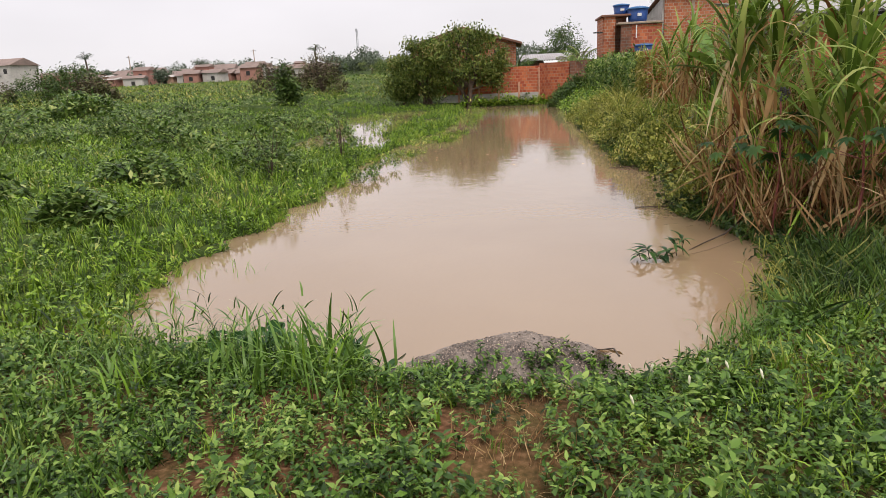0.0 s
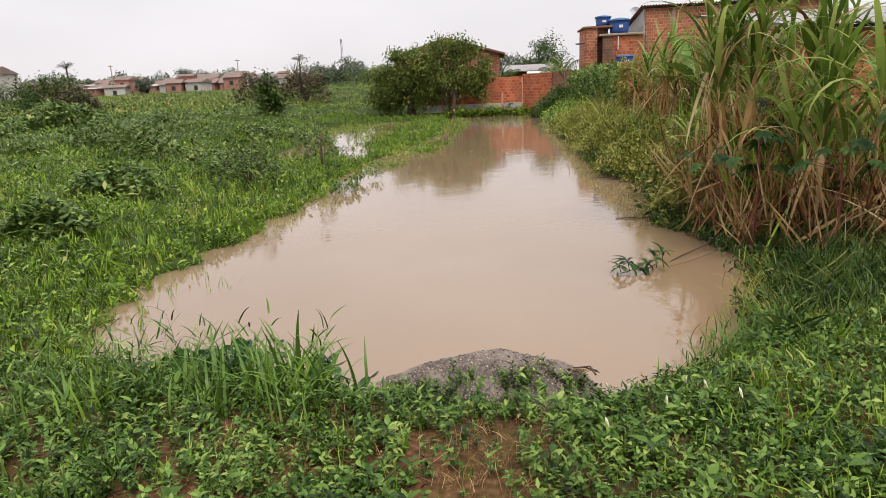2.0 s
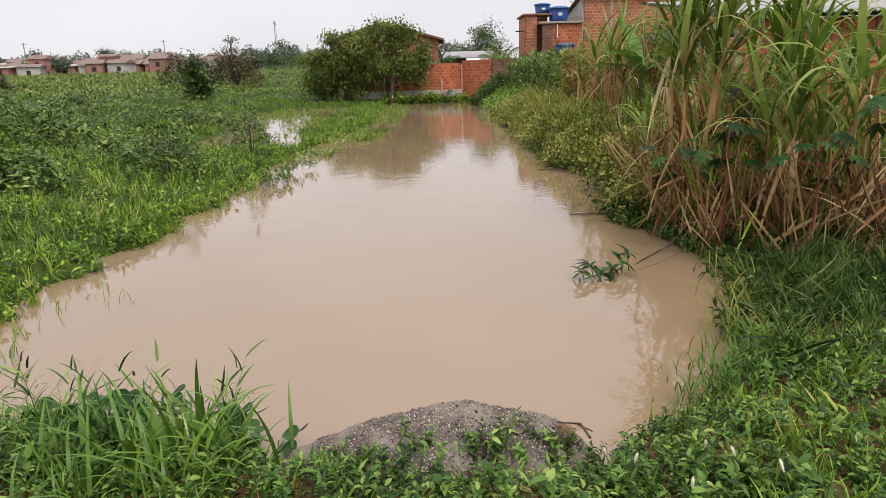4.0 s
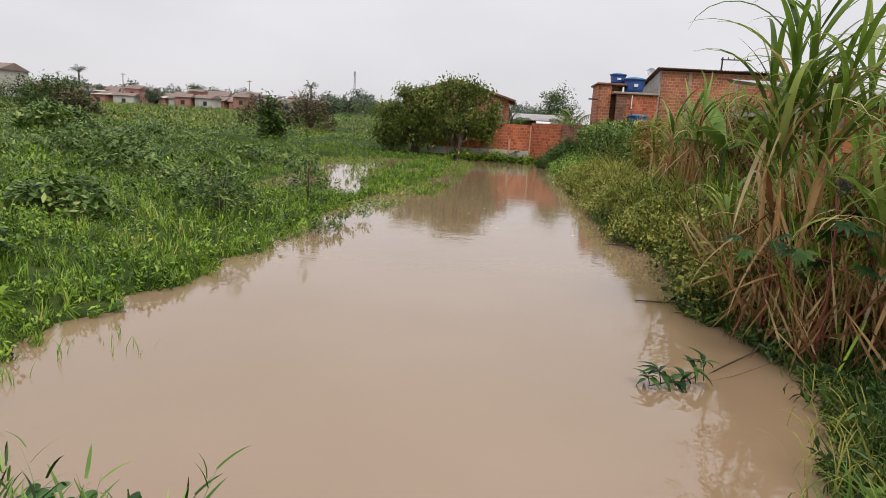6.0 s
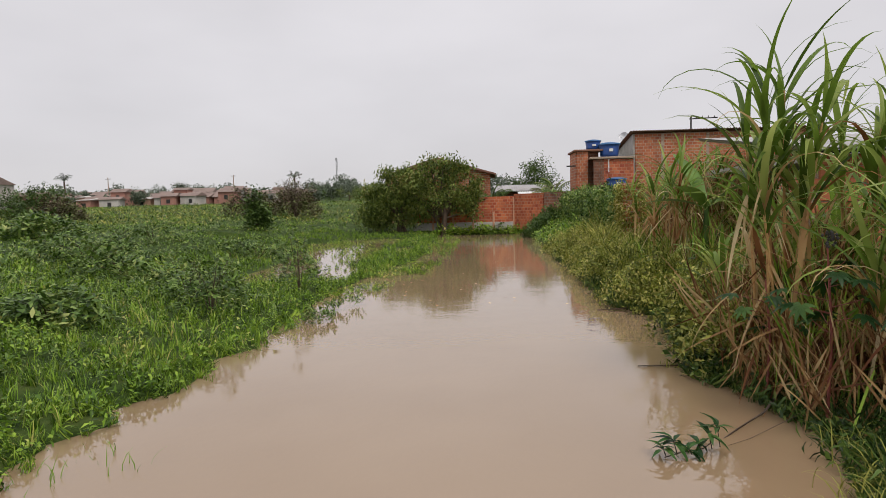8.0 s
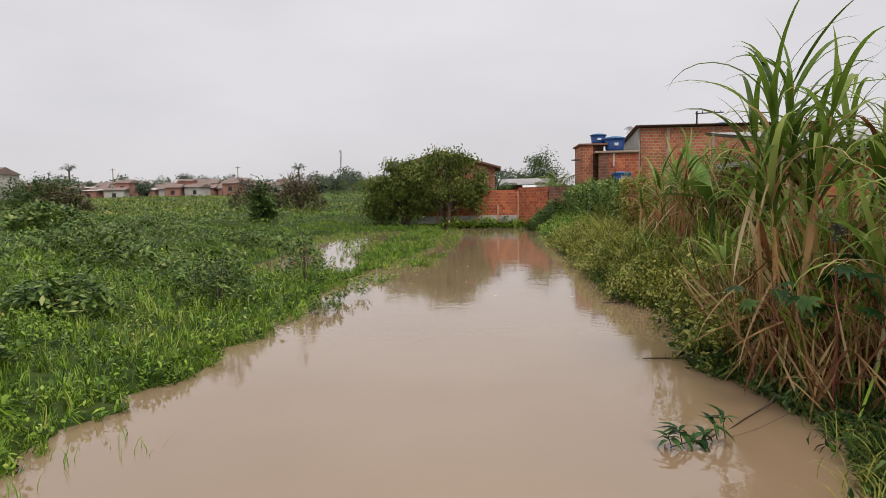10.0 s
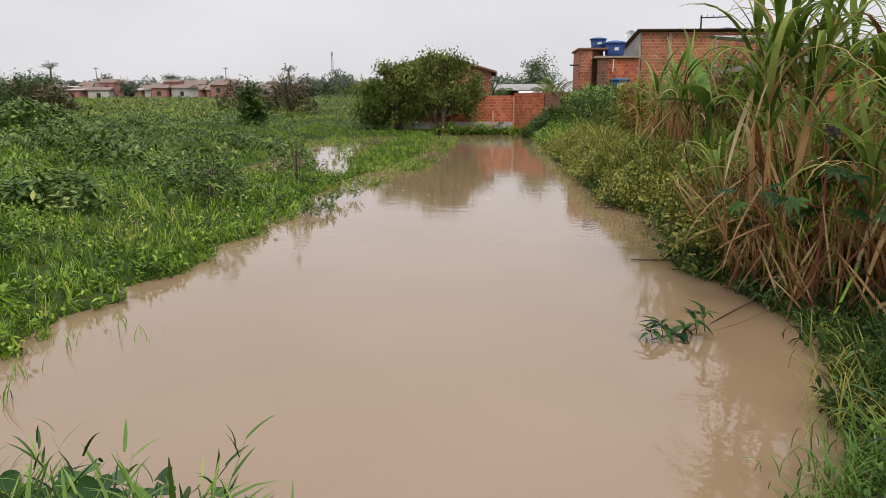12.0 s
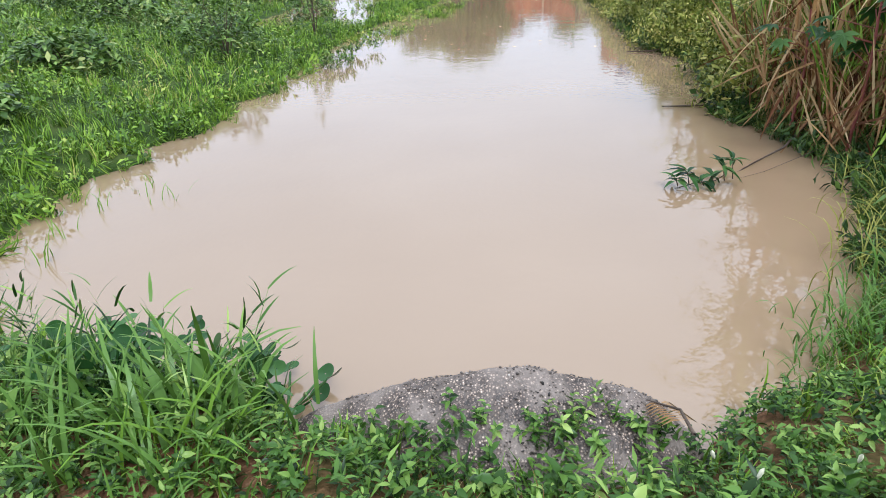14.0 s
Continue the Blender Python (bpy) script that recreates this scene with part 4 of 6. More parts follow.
    tall = blades_of(HERB, 0.55, 0.038, (0.3, 2.0), 9)
    for x, y, sc in ((-0.48, 3.72, 0.9), (-0.66, 3.86, 1.0), (-0.85, 3.7, 0.9), (-0.72, 3.55, 0.8), (-1.3, 3.75, 0.75), (-1.9, 3.6, 0.7)):
        tuft("grass_tuft", "upright clump of broad bright green grass blades beside the culvert", "grass tufts on the bank", x, y, float(height(x, y)) - 0.02, tall, 22, 0.10, sc)
    reed = [joined([blade(0.6, 0.008, 0.5, 4)] + [moved(blade(rng.uniform(0.16, 0.26), 0.022, rng.uniform(0.3, 1.0), 4, 0.7), turn(0, 0, 2.9 * k + rng.uniform(-0.3, 0.3)), (0, 0.03 + 0.03 * k, 0.2 + 0.085 * k)) for k in range(5)]) for _ in range(6)]
    p = sow(-2.3, -0.35, 3.7, 4.4, 95, lambda x, y: np.where(fbm(x, y, 0.5, 2, 2) > 0.4, 1.0, 0.3), low=-0.02)
    stuff("lance_grass", spread(reed, p, rng.uniform(0.4, 0.8, len(p)), 0.25), HERB, "leafy upright grass stalks with short pointed blades at the water's edge", "grass", True)
    straw = blades_of(YELLOW, 0.62, 0.014, (1.4, 3.0), 8)
    for x, y, s in ((2.5, 5.55, 0.9), (2.75, 5.9, 1.0), (2.95, 6.4, 1.0), (2.65, 5.2, 0.7), (3.2, 7.0, 0.9)):
        tuft("dry_grass_tuft", "straw-coloured grass hanging over the water's edge", "hanging grass tufts", x, y, max(0.0, float(height(x, y))), straw, 34, 0.14, s)


PEBBLE = leaf_material("pebble", [(0.0, (0.025, 0.022, 0.02)), (0.5, (0.10, 0.08, 0.065)), (0.85, (0.20, 0.165, 0.135)), (1.0, (0.42, 0.37, 0.32))], 0.45, 0.0, 4.0)
CREST_X = (-0.60, -0.51, -0.41, -0.20, -0.06, 0.10, 0.31, 0.55, 0.75, 0.92, 1.05, 1.18, 1.28)
CREST_Z = (-0.15, 0.06, 0.20, 0.345, 0.41, 0.465, 0.525, 0.535, 0.50, 0.43, 0.32, 0.12, -0.15)


def culvert_top(x, v):
    """Height of the culvert's crown at x; v runs from -1 at its buried front to 1 at the water."""
    crest = sum(np.interp(x + d, CREST_X, CREST_Z) for d in (-0.05, 0.0, 0.05)) / 3
    drop = np.where(v < 0.25, 0.36 * np.clip((0.25 - v) / 1.25, 0, 1) ** 1.7, 0.75 * np.clip((v - 0.25) / 0.75, 0, 1) ** 2.4)
    return crest - drop


def culvert_y(x, v):
    u = (x - 0.45) / 0.9
    return 3.84 + np.where(v < 0.25, 0.36, 0.22) * (v - 0.25) + 0.05 * u * u


def culvert():
    """The pebbly concrete crown of a buried culvert, its stones standing proud of the worn surface."""
    base = thing("concrete_culvert", "worn grey pebbly concrete culvert crown half buried in the bank", "culvert")
    nx, ny, V = 160, 60, []
    for i in range(nx + 1):
        x = -0.60 + 1.88 * i / nx
        for j in range(ny + 1):
            v = -1 + 2 * j / ny
            y = float(culvert_y(x, v))
            n = noise.fractal(Vector((x * 5, y * 5, 1)), 0.8, 2.0, 4)
            f = noise.noise(Vector((x * 40, y * 40, 3)))
            g = noise.noise(Vector((x * 95, y * 95, 7)))
            V.append((x + 0.006 * f, y, float(culvert_top(x, v)) + 0.016 * n + 0.006 * f + 0.005 * g))
    F = [(i * (ny + 1) + j, (i + 1) * (ny + 1) + j, (i + 1) * (ny + 1) + j + 1, i * (ny + 1) + j + 1) for i in range(nx) for j in range(ny)]
    V = np.array(V)
    piece("crown", (V, np.array(F)), CONCRETE, base, smooth=True)
    ring = [(math.cos(a), math.sin(a), 0.0) for a in np.linspace(0, 2 * math.pi, 6)[:5]]
    stones = []
    for _ in range(4):
        q = np.array([(0, 0, 0.6)] + ring + [(0, 0, -0.5)]) * rng.uniform(0.7, 1.25, (7, 3))
        stones.append((q, np.array([(0, 1 + k, 1 + (k + 1) % 5, 1 + (k + 1) % 5) for k in range(5)] + [(6, 1 + (k + 1) % 5, 1 + k, 1 + k) for k in range(5)])[:, :3]))
    P = V[rng.integers(0, len(V), 5200)] + rng.normal(0, 0.005, (5200, 3)) * (1, 1, 0.1)
    P = P[(P[:, 2] > 0.0) & (fbm(P[:, 0], P[:, 1], 0.16, 3, 2) > 0.40)]
    tagged(piece("pebble_rest", spread(stones, P, rng.uniform(0.002, 0.0065, len(P)), 0.3), PEBBLE, base), "small dark and pale pebbles in the concrete", kind="stuff")


def hyacinths():
    """Water hyacinths: round glossy leaves on stalks."""
    disc_v, n = [], 16
    for ring, lift in ((0.03, -0.05), (0.3, -0.03), (0.5, 0.03)):
        for k in range(n):
            a = 2 * math.pi * k / n
            notch = 0.12 * max(0.0, math.cos(a)) ** 8
            disc_v.append((1.05 * ring * math.sin(a), 0.5 - (ring - notch * ring * 2) * math.cos(a), lift + 0.04 * math.cos(2 * a) * ring * 2))
    disc_f = [(r * n + k, r * n + (k + 1) % n, (r + 1) * n + (k + 1) % n, (r + 1) * n + k) for r in range(2) for k in range(n)]
    rounds = [mesh_of("round_leaf", np.array(disc_v) * s, np.array(disc_f), HYACINTH, True) for s in (0.065, 0.085, 0.105)]
    for x, y in ((-1.1, 4.3), (-0.75, 4.25), (-1.35, 4.28), (-1.0, 4.08), (-0.62, 4.08), (-1.62, 4.3), (-1.3, 4.05), (-0.9, 4.2), (-0.55, 4.22), (-1.15, 3.95)):
        base = thing("water_hyacinth", "glossy round-leaved water hyacinth at the water's edge", "water plant", pose(x, y, max(0.0, float(height(x, y))) - 0.02), "water hyacinths")
        for k in range(12):
            a, r, h = rng.uniform(0, 6.28), rng.uniform(0.04, 0.22), rng.uniform(0.06, 0.22)
            tip = (r * math.sin(a), r * math.cos(a), h)
            piece("leaf_stalk", tube([(0, 0, 0), (tip[0] * 0.6, tip[1] * 0.6, h * 0.55), tip], [0.008, 0.007, 0.005], 5), HYACINTH, base)
            ob = piece("round_leaf", rounds[k % 3], None, base)
            ob.matrix_basis = Matrix.Translation(tip) @ Euler((rng.uniform(-0.2, 1.3), rng.uniform(-0.7, 0.7), -a + rng.uniform(-0.6, 0.6))).to_matrix().to_4x4()


CREAM = plain_material("cream_petal", (0.78, 0.74, 0.55), 0.5)


def buds():
    """White flower buds of the creeping herb."""
    for x, y in ((1.05, 3.55), (1.12, 3.42), (1.42, 3.5), (1.5, 3.42), (1.62, 3.3), (1.25, 3.2), (0.95, 2.95)):
        z = float(height(x, y)) + 0.13
        base = thing("flower_bud", "closed white flower bud on a thin stalk", "flower", pose(x, y, z, rng.uniform(-25, 25), rng.uniform(-25, 25)), "white flower buds")
        piece("petals", tube([(0, 0, 0), (0, 0, 0.012), (0, 0, 0.035), (0, 0, 0.05)], [0.002, 0.005, 0.0065, 0.001], 8), CREAM, base, smooth=True)
        piece("stalk", tube([(0, 0, -0.14), (0, 0, 0.002)], [0.002, 0.002], 4), HERB, base)


def dead_fern():
    base = thing("dead_frond", "rust-brown dead frond lying over the culvert", "dead leaf", pose(0.98, 3.62, 0.5, -20, 0, 12))
    piece("midrib", tube([(0, -0.05, 0), (0.02, 0.08, 0.03), (-0.03, 0.22, 0.02)], [0.006, 0.005, 0.002], 5), BARK, base)
    lf = [moved(leaf(0.07, 0.02, 0.3, 0.4), turn(0, 0, sgn * 1.1), (0, 0.02 + 0.02 * k, 0.02)) for k in range(9) for sgn in (-1, 1)]
    for one in lf:
        piece("leaflet", one, DRY, base)


# ---- things in the water ----
def floating_plant():
    DROWNED = blades_of(GRASS, 0.26, 0.012, (0.4, 2.0), 5, 3)
    base = thing("drowned_sapling", "half-drowned green sapling with drooping lance leaves", "plant", pose(1.88, 7.1, 0.0) @ Matrix.Scale(0.8, 4))
    piece("stem", tube([(-0.12, 0.0, 0.01), (0.05, 0.03, 0.05), (0.3, 0.15, 0.04), (0.42, 0.2, 0.10)], [0.006, 0.006, 0.006, 0.004], 6), BARK, base)
    shape = mesh_of("leaf", *leaf(0.19, 0.062, 0.35, 0.6, (0.1, 0.8, 1.0, 0.6, 0.05)), DARK_CASTOR, True)
    for cx, cy, cz, n in ((-0.14, 0, 0.12, 9), (-0.02, 0.04, 0.16, 7), (0.12, 0.02, 0.08, 6), (0.24, 0.1, 0.10, 6), (0.36, 0.16, 0.18, 8), (0.46, 0.22, 0.24, 9)):
        piece("twig", tube([(cx + 0.03, cy, 0.03), (cx, cy, cz)], [0.006, 0.004], 5), BARK, base)
        for k in range(n):
            ob = piece("leaf", shape, None, base)
            ob.matrix_basis = Matrix.Translation((cx, cy, cz + rng.uniform(-0.04, 0.02))) @ Euler((rng.uniform(-0.3, 1.1), 0, rng.uniform(0, 6.28))).to_matrix().to_4x4() @ Matrix.Scale(rng.uniform(0.7, 1.1), 4)
    tagged(piece("fallen_branch", tube([(2.35, 7.5, -0.01), (2.6, 7.72, 0.03), (2.95, 8.05, 0.06), (3.35, 8.5, 0.22)], [0.004, 0.008, 0.011, 0.014], 6), BARK), "wet dead branch lying in the shallow water", "branch")
    tagged(piece("fallen_branch", tube([(2.35, 7.35, 0.004), (2.6, 7.5, 0.012), (3.2, 7.9, 0.09)], [0.001, 0.002, 0.003], 5), BARK), "thin dead twig lying in the shallow water", "branch")
    tagged(piece("floating_stick", tube([(2.25, 9.95, 0.012), (2.55, 9.93, 0.02), (2.8, 9.98, 0.012)], [0.007, 0.012, 0.008], 5), BARK), "short dark stick floating on the water", "stick")
    tagged(piece("drifting_tuft", tuft_of(14, 0.16, 0.01, (0.2, 1.4)), YELLOW, m=pose(2.58, 9.95, 0)), "small drifting tuft of yellowish grass", "grass")
    tagged(piece("floating_stick", tube([(2.5, 14.2, 0.012), (2.9, 14.1, 0.03), (3.1, 14.2, 0.05)], [0.008, 0.014, 0.01], 5), BARK), "short dark stick floating on the water", "stick")
    for x, y, s in ((-2.69, 13.2, 1.0), (-2.45, 13.45, 0.7), (-2.6, 14.6, 0.7), (-2.3, 15.2, 0.6)):
        P = heap(0, 0, 0.22 * s, 0.12 * s, 0.14, int(26 * s), 1)
        P[:, 2] = rng.uniform(0.0, 0.12, len(P))
        tagged(piece("drifting_weed", spread(SPRIGS, P, rng.uniform(0.8, 1.4, len(P)), 0.6), WEED, m=pose(x, y, 0)), "small clump of green weed drifting on the water", "weed", "drifting weeds")
    for x, y, s in ((-2.49, 6.9, 0.8), (-3.0, 6.6, 0.9), (-2.95, 6.1, 1.0), (-2.75, 5.6, 1.1), (-2.85, 7.15, 0.7), (-3.0, 5.1, 1.1), (-2.6, 5.0, 0.9), (-2.35, 4.7, 0.9), (-2.9, 9.4, 0.8), (-2.95, 10.6, 0.7), (-2.9, 11.2, 0.8)):
        tuft("drowned_grass", "few drowned grass blades rising from the water", "drowned grass blades", x, y, -0.03, DROWNED, 9, 0.11, s)


def flecks():
    """Rotten leaves and foam drifting on the far water."""
    n = 220
    P = np.stack([rng.uniform(-1.8, 3.2, n), rng.uniform(15, 34, n), np.full(n, 0.006)], -1)
    stuff("floating_debris", spread([flat_leaf(0.16, 0.07)], P, rng.uniform(0.4, 1.5, n), 0.01), DRY, "bits of rotten leaf drifting on the water", "debris")


build_foreground()
flecks()
culvert()
hyacinths()
buds()
dead_fern()
floating_plant()


# ---- right bank: canes, reeds and scrub ----
RED_STEM = plain_material("red_stem", (0.20, 0.05, 0.04), 0.5)


def long_leaf(L, W, bend, segs=9, start=0.25):
    """A cane leaf: a long folded strap that rises and then falls over."""
    V, p, a = [], np.zeros(2), start
    for i in range(segs + 1):
        s = i / segs
        w = W / 2 * (min(1, 0.35 + s * 4) * (1 - s ** 2.2) + 0.03)
        V += [(-w, p[0], p[1] + w * 0.35), (0, p[0], p[1]), (w, p[0], p[1] + w * 0.35)]
        p = p + np.array([math.sin(a), math.cos(a)]) * L / segs
        a += bend / segs * (0.4 + 1.2 * s)
    F = []
    for i in range(segs):
        b = i * 3
        F += [(b, b + 1, b + 4, b + 3), (b + 1, b + 2, b + 5, b + 4)]
    return np.array(V), np.array(F)


GREEN_LEAVES = [mesh_of("leaf", *long_leaf(L, W, b), CANE_LEAF, True) for L, W, b in ((1.1, 0.062, 0.8), (1.3, 0.07, 1.7), (1.3, 0.072, 2.6), (1.2, 0.068, 3.2), (1.0, 0.062, 1.3), (1.35, 0.07, 2.9))]
DRY_LEAVES = [mesh_of("dry_leaf", *long_leaf(L, W, b, 7, a), CANE_DRY, True) for L, W, a, b in ((1.1, 0.048, 0.4, 2.9), (1.1, 0.05, 2.5, 0.5), (0.95, 0.058, 2.8, 0.25), (1.1, 0.042, 2.1, 0.9), (0.75, 0.05, 2.9, 0.15))]
STEMS = {}


def cane_stem(h, bow):
    key = (round(h, 1), round(bow, 2))
    if key not in STEMS:
        n = 9
        pts, rad = [], []
        for i in range(n):
            s = i / (n - 1)
            for d, k in ((-0.008, 1.0), (0.008, 1.12)):
                pts.append((bow * h * s * s, 0, h * s + d))
                rad.append((0.019 - 0.008 * s) * k)
        STEMS[key] = mesh_of("stem", *tube(pts, rad, 6), STEM, True)
    return STEMS[key]


def cane(x, y, h, green=9, dry=7, lean=0.10, label="tall green cane with dry hanging leaves on the bank", size=1.0):
    z = max(-0.05, float(height(x, y)) - 0.04)
    base = thing("cane", label, "cane", pose(x, y, z, rng.normal(0, 3), rng.normal(0, 3), rng.uniform(0, 360)), "canes on the bank")
    bow = round(rng.uniform(0, lean) * 20) / 20
    piece("stem", cane_stem(h, bow), None, base)
    for k in range(green):
        s = 0.62 + 0.38 * (k + 0.5) / green
        ob = piece("leaf", GREEN_LEAVES[(1, 2, 3, 5)[int(rng.integers(0, 4))] if s < 0.86 else (0, 4, 1, 2)[k % 4]], None, base)
        ob.matrix_basis = Matrix.Translation((bow * h * s * s, 0, h * s)) @ Euler((0, 0, k * 2.6 + rng.uniform(-0.6, 0.6))).to_matrix().to_4x4() @ Euler((rng.uniform(-0.35, 0.15), rng.uniform(-0.2, 0.2), 0)).to_matrix().to_4x4() @ Matrix.Scale(size * rng.uniform(0.7, 1.1), 4)
    for k in range(dry):
        s = rng.uniform(0.25, 0.82)
        ob = piece("dry_leaf", DRY_LEAVES[k % 5], None, base)
        ob.matrix_basis = Matrix.Translation((bow * h * s * s, 0, h * s)) @ Euler((0, 0, rng.uniform(0, 6.28))).to_matrix().to_4x4() @ Matrix.Scale(size * rng.uniform(0.7, 1.2), 4)
    return base


def build_canes():
    # two tall heads over the water, a lower bright clump before them, broken and dry canes between
    for x, y, h, g, d in ((3.36, 8.9, 2.95, 18, 9), (3.45, 8.8, 2.75, 17, 9), (3.28, 9.0, 2.5, 16, 9), (3.55, 9.0, 3.0, 17, 8), (3.42, 8.7, 2.2, 14, 7), (3.65, 8.85, 2.3, 15, 7), (3.4, 9.15, 2.6, 15, 8),
                          (4.25, 8.9, 2.4, 16, 7), (4.35, 8.75, 2.2, 15, 7), (4.3, 9.15, 2.45, 15, 7), (4.5, 9.0, 2.3, 15, 7), (4.75, 8.6, 2.0, 13, 6),
                          (3.92, 7.55, 1.4, 13, 9), (4.02, 7.7, 1.6, 13, 9), (3.85, 7.75, 1.2, 10, 9), (4.1, 7.45, 1.3, 11, 8), (4.35, 7.3, 1.5, 11, 8), (4.6, 7.6, 1.7, 11, 8), (4.9, 7.1, 1.6, 11, 7),
                          (3.55, 10.9, 0.7, 9, 4), (3.75, 11.3, 0.8, 9, 4), (4.9, 9.8, 1.4, 9, 8), (5.4, 9.4, 1.4, 9, 7), (4.3, 10.3, 1.3, 8, 9)):
        cane(x, y, h, g, d, 0.06)
    for _ in range(18):
        cane(rng.uniform(3.5, 5.0), rng.uniform(8.4, 11.2), rng.uniform(0.7, 1.3), 5, 9, 0.2, "broken dry cane with straw-brown hanging leaves")
    for _ in range(40):
        y = rng.uniform(14.5, 21)
        cane(rng.uniform(4.6, 7.0), y, rng.uniform(1.1, 2.2), 7, 16, 0.2, "yellowing reed cane hung with dry leaves")
    for x, y, h in ((4.15, 15.6, 2.5), (4.3, 15.9, 2.3), (4.05, 16.2, 2.2), (4.45, 15.3, 2.0)):
        cane(x, y, h, 10, 16, 0.06, "yellowing reed cane hung with dry leaves")
    for _ in range(10):
        cane(rng.uniform(5.0, 7.0), rng.uniform(11, 14.5), rng.uniform(0.9, 1.5), 8, 8, 0.2)
    hang = [joined([moved(long_leaf(rng.uniform(0.35, 0.85), 0.021, rng.uniform(0.1, 0.9), 5, rng.choice([rng.uniform(0.0, 0.4), rng.uniform(2.1, 2.8)])), turn(0, 0, rng.uniform(0, 6.3)), rng.normal(0, 0.06, 3)) for _ in range(5)]) for _ in range(6)]
    P = np.concatenate([heap(4.1, 9.5, 1.0, 1.7, 0.9, 250, 1), heap(3.5, 8.9, 0.35, 0.7, 0.45, 80, 1), heap(3.75, 7.9, 0.45, 0.5, 0.45, 60, 1), heap(4.1, 7.0, 0.5, 0.5, 0.4, 60, 1), heap(5.7, 17, 1.2, 3.0, 1.7, 420, 1), heap(4.3, 8.1, 0.7, 0.6, 0.5, 90, 1)])
    stuff("dry_thatch", spread(hang, P, rng.uniform(0.7, 1.3, len(P)), 0.35), DRY, "tangle of dead straw and rust-brown leaves under the canes", "dead leaves")
    P = np.concatenate([heap(4.2, 9.0, 1.0, 1.8, 0.9, 260, 1), heap(5.2, 16, 1.5, 3.2, 1.2, 200, 1)])
    stuff("cane_undergrowth", spread(hang, P, rng.uniform(0.7, 1.2, len(P)), 0.3), GRASS, "green blades growing up through the dead leaves", "grass")


def build_scrub():
    y = np.sort(rng.uniform(8.9, 30, 50))
    P, Q = [], []
    for c in y:
        x = float(shore_right(c))
        P.append(heap(x + rng.uniform(0.2, 0.9), c, 0.65, 0.6, rng.uniform(0.45, 0.95), 125, 1))
        Q.append(heap(x + rng.uniform(0.6, 1.6), c, 0.8, 0.7, rng.uniform(0.5, 0.9), 17, 1))
    P, Q = np.concatenate(P), np.concatenate(Q)
    stuff("bank_scrub", spread(FINE_SPRAY, P, rng.uniform(0.45, 0.9, len(P)), 0.6), SCRUB, "yellow-green trailing scrub hanging to the water", "scrub")
    stuff("scrub_grass", spread(LONG_TUFTS, Q, rng.uniform(0.6, 1.2, len(Q)), 0.6), SCRUB, "long yellow-green grass hanging through the scrub", "grass")
    p = sow(1.9, 6.0, 4.75, 9.6, 62, lambda x, y: np.where(x > np.maximum(shore_right(y) + 0.32, np.where(y < 5.5, 2.4, 0.0)), 1.0, 0.0), low=-0.1)
    p[:, 2] = np.maximum(p[:, 2], 0.0)
    # grass and shore weeds here carry the canes' shade in their dark colour
    stuff("rank_grass", spread(LONG_TUFTS, p, rng.uniform(0.45, 1.0, len(p)), 0.5), SHADE_GREEN, "rank grass under the canes, its green darkened for their shade", "grass")
    p = sow(1.6, 4.6, 5.6, 30, 105, lambda x, y: np.where((np.abs(height(x, y)) < 0.12) & (x > shore_right(y) - 0.12), np.clip(14 / y, 0.3, 1), 0.0), low=-0.08)
    p[:, 2] = np.maximum(p[:, 2], 0.0)
    stuff("shore_weeds", joined([spread(TUFTS, p, rng.uniform(0.5, 1.1, len(p)), 0.8), spread(SPRIGS, p, rng.uniform(0.8, 1.5, len(p)), 0.7)]), SHADE_GREEN, "wet weeds overhanging the water, coloured dark for the shade of the canes", "weeds")
    p = sow(3.0, 8.0, 9.0, 26.0, 9, lambda x, y: np.where(x > shore_right(y) + 0.1, 1.0, 0.0), low=0.0)
    stuff("slope_grass", spread(LONG_TUFTS, p, rng.uniform(0.8, 1.5, len(p)), 0.4), SCRUB, "long yellow-green grass on the bank", "grass")
    p = sow(3.4, 7.5, 25, 43, 22, lambda x, y: np.where(x > shore_right(y) + 0.1, 1.0, 0.0), low=0.0)
    stuff("green_slope", spread(CLUMPS, p, rng.uniform(0.7, 1.5, len(p)), 0.3), GRASS, "bright green weedy slope below the houses", "weeds")
    for x, y, s in ((3.9, 21.5, 1.0), (4.2, 22.6, 1.1), (3.6, 20.4, 0.7), (4.4, 24.2, 1.0)):
        t = piece("arching_grass", joined([moved(long_leaf(1.7 * s * rng.uniform(0.6, 1.1), 0.035, rng.uniform(1.0, 2.4), 7, rng.uniform(0.1, 0.6)), turn(0, 0, rng.uniform(0, 6.3)), (*rng.normal(0, 0.12, 2), 0)) for _ in range(46)]), YELLOW, m=pose(x, y, max(0.0, float(height(x, y))) - 0.03))
        tagged(t, "big tuft of long arching yellow-green grass leaning over the water", "grass", "arching grass tufts")
    P = np.concatenate([heap(4.2, 43.0, 1.2, 0.9, 1.0, 520, 1), heap(3.7, 41.6, 0.9, 0.8, 0.8, 320, 1)])
    stuff("vine_hedge", spread(BIG_SPRAY, P, rng.uniform(0.3, 0.55, len(P)), 0.6), DARK_LEAF, "dense dark green vines heaped at the end of the wall", "vines")


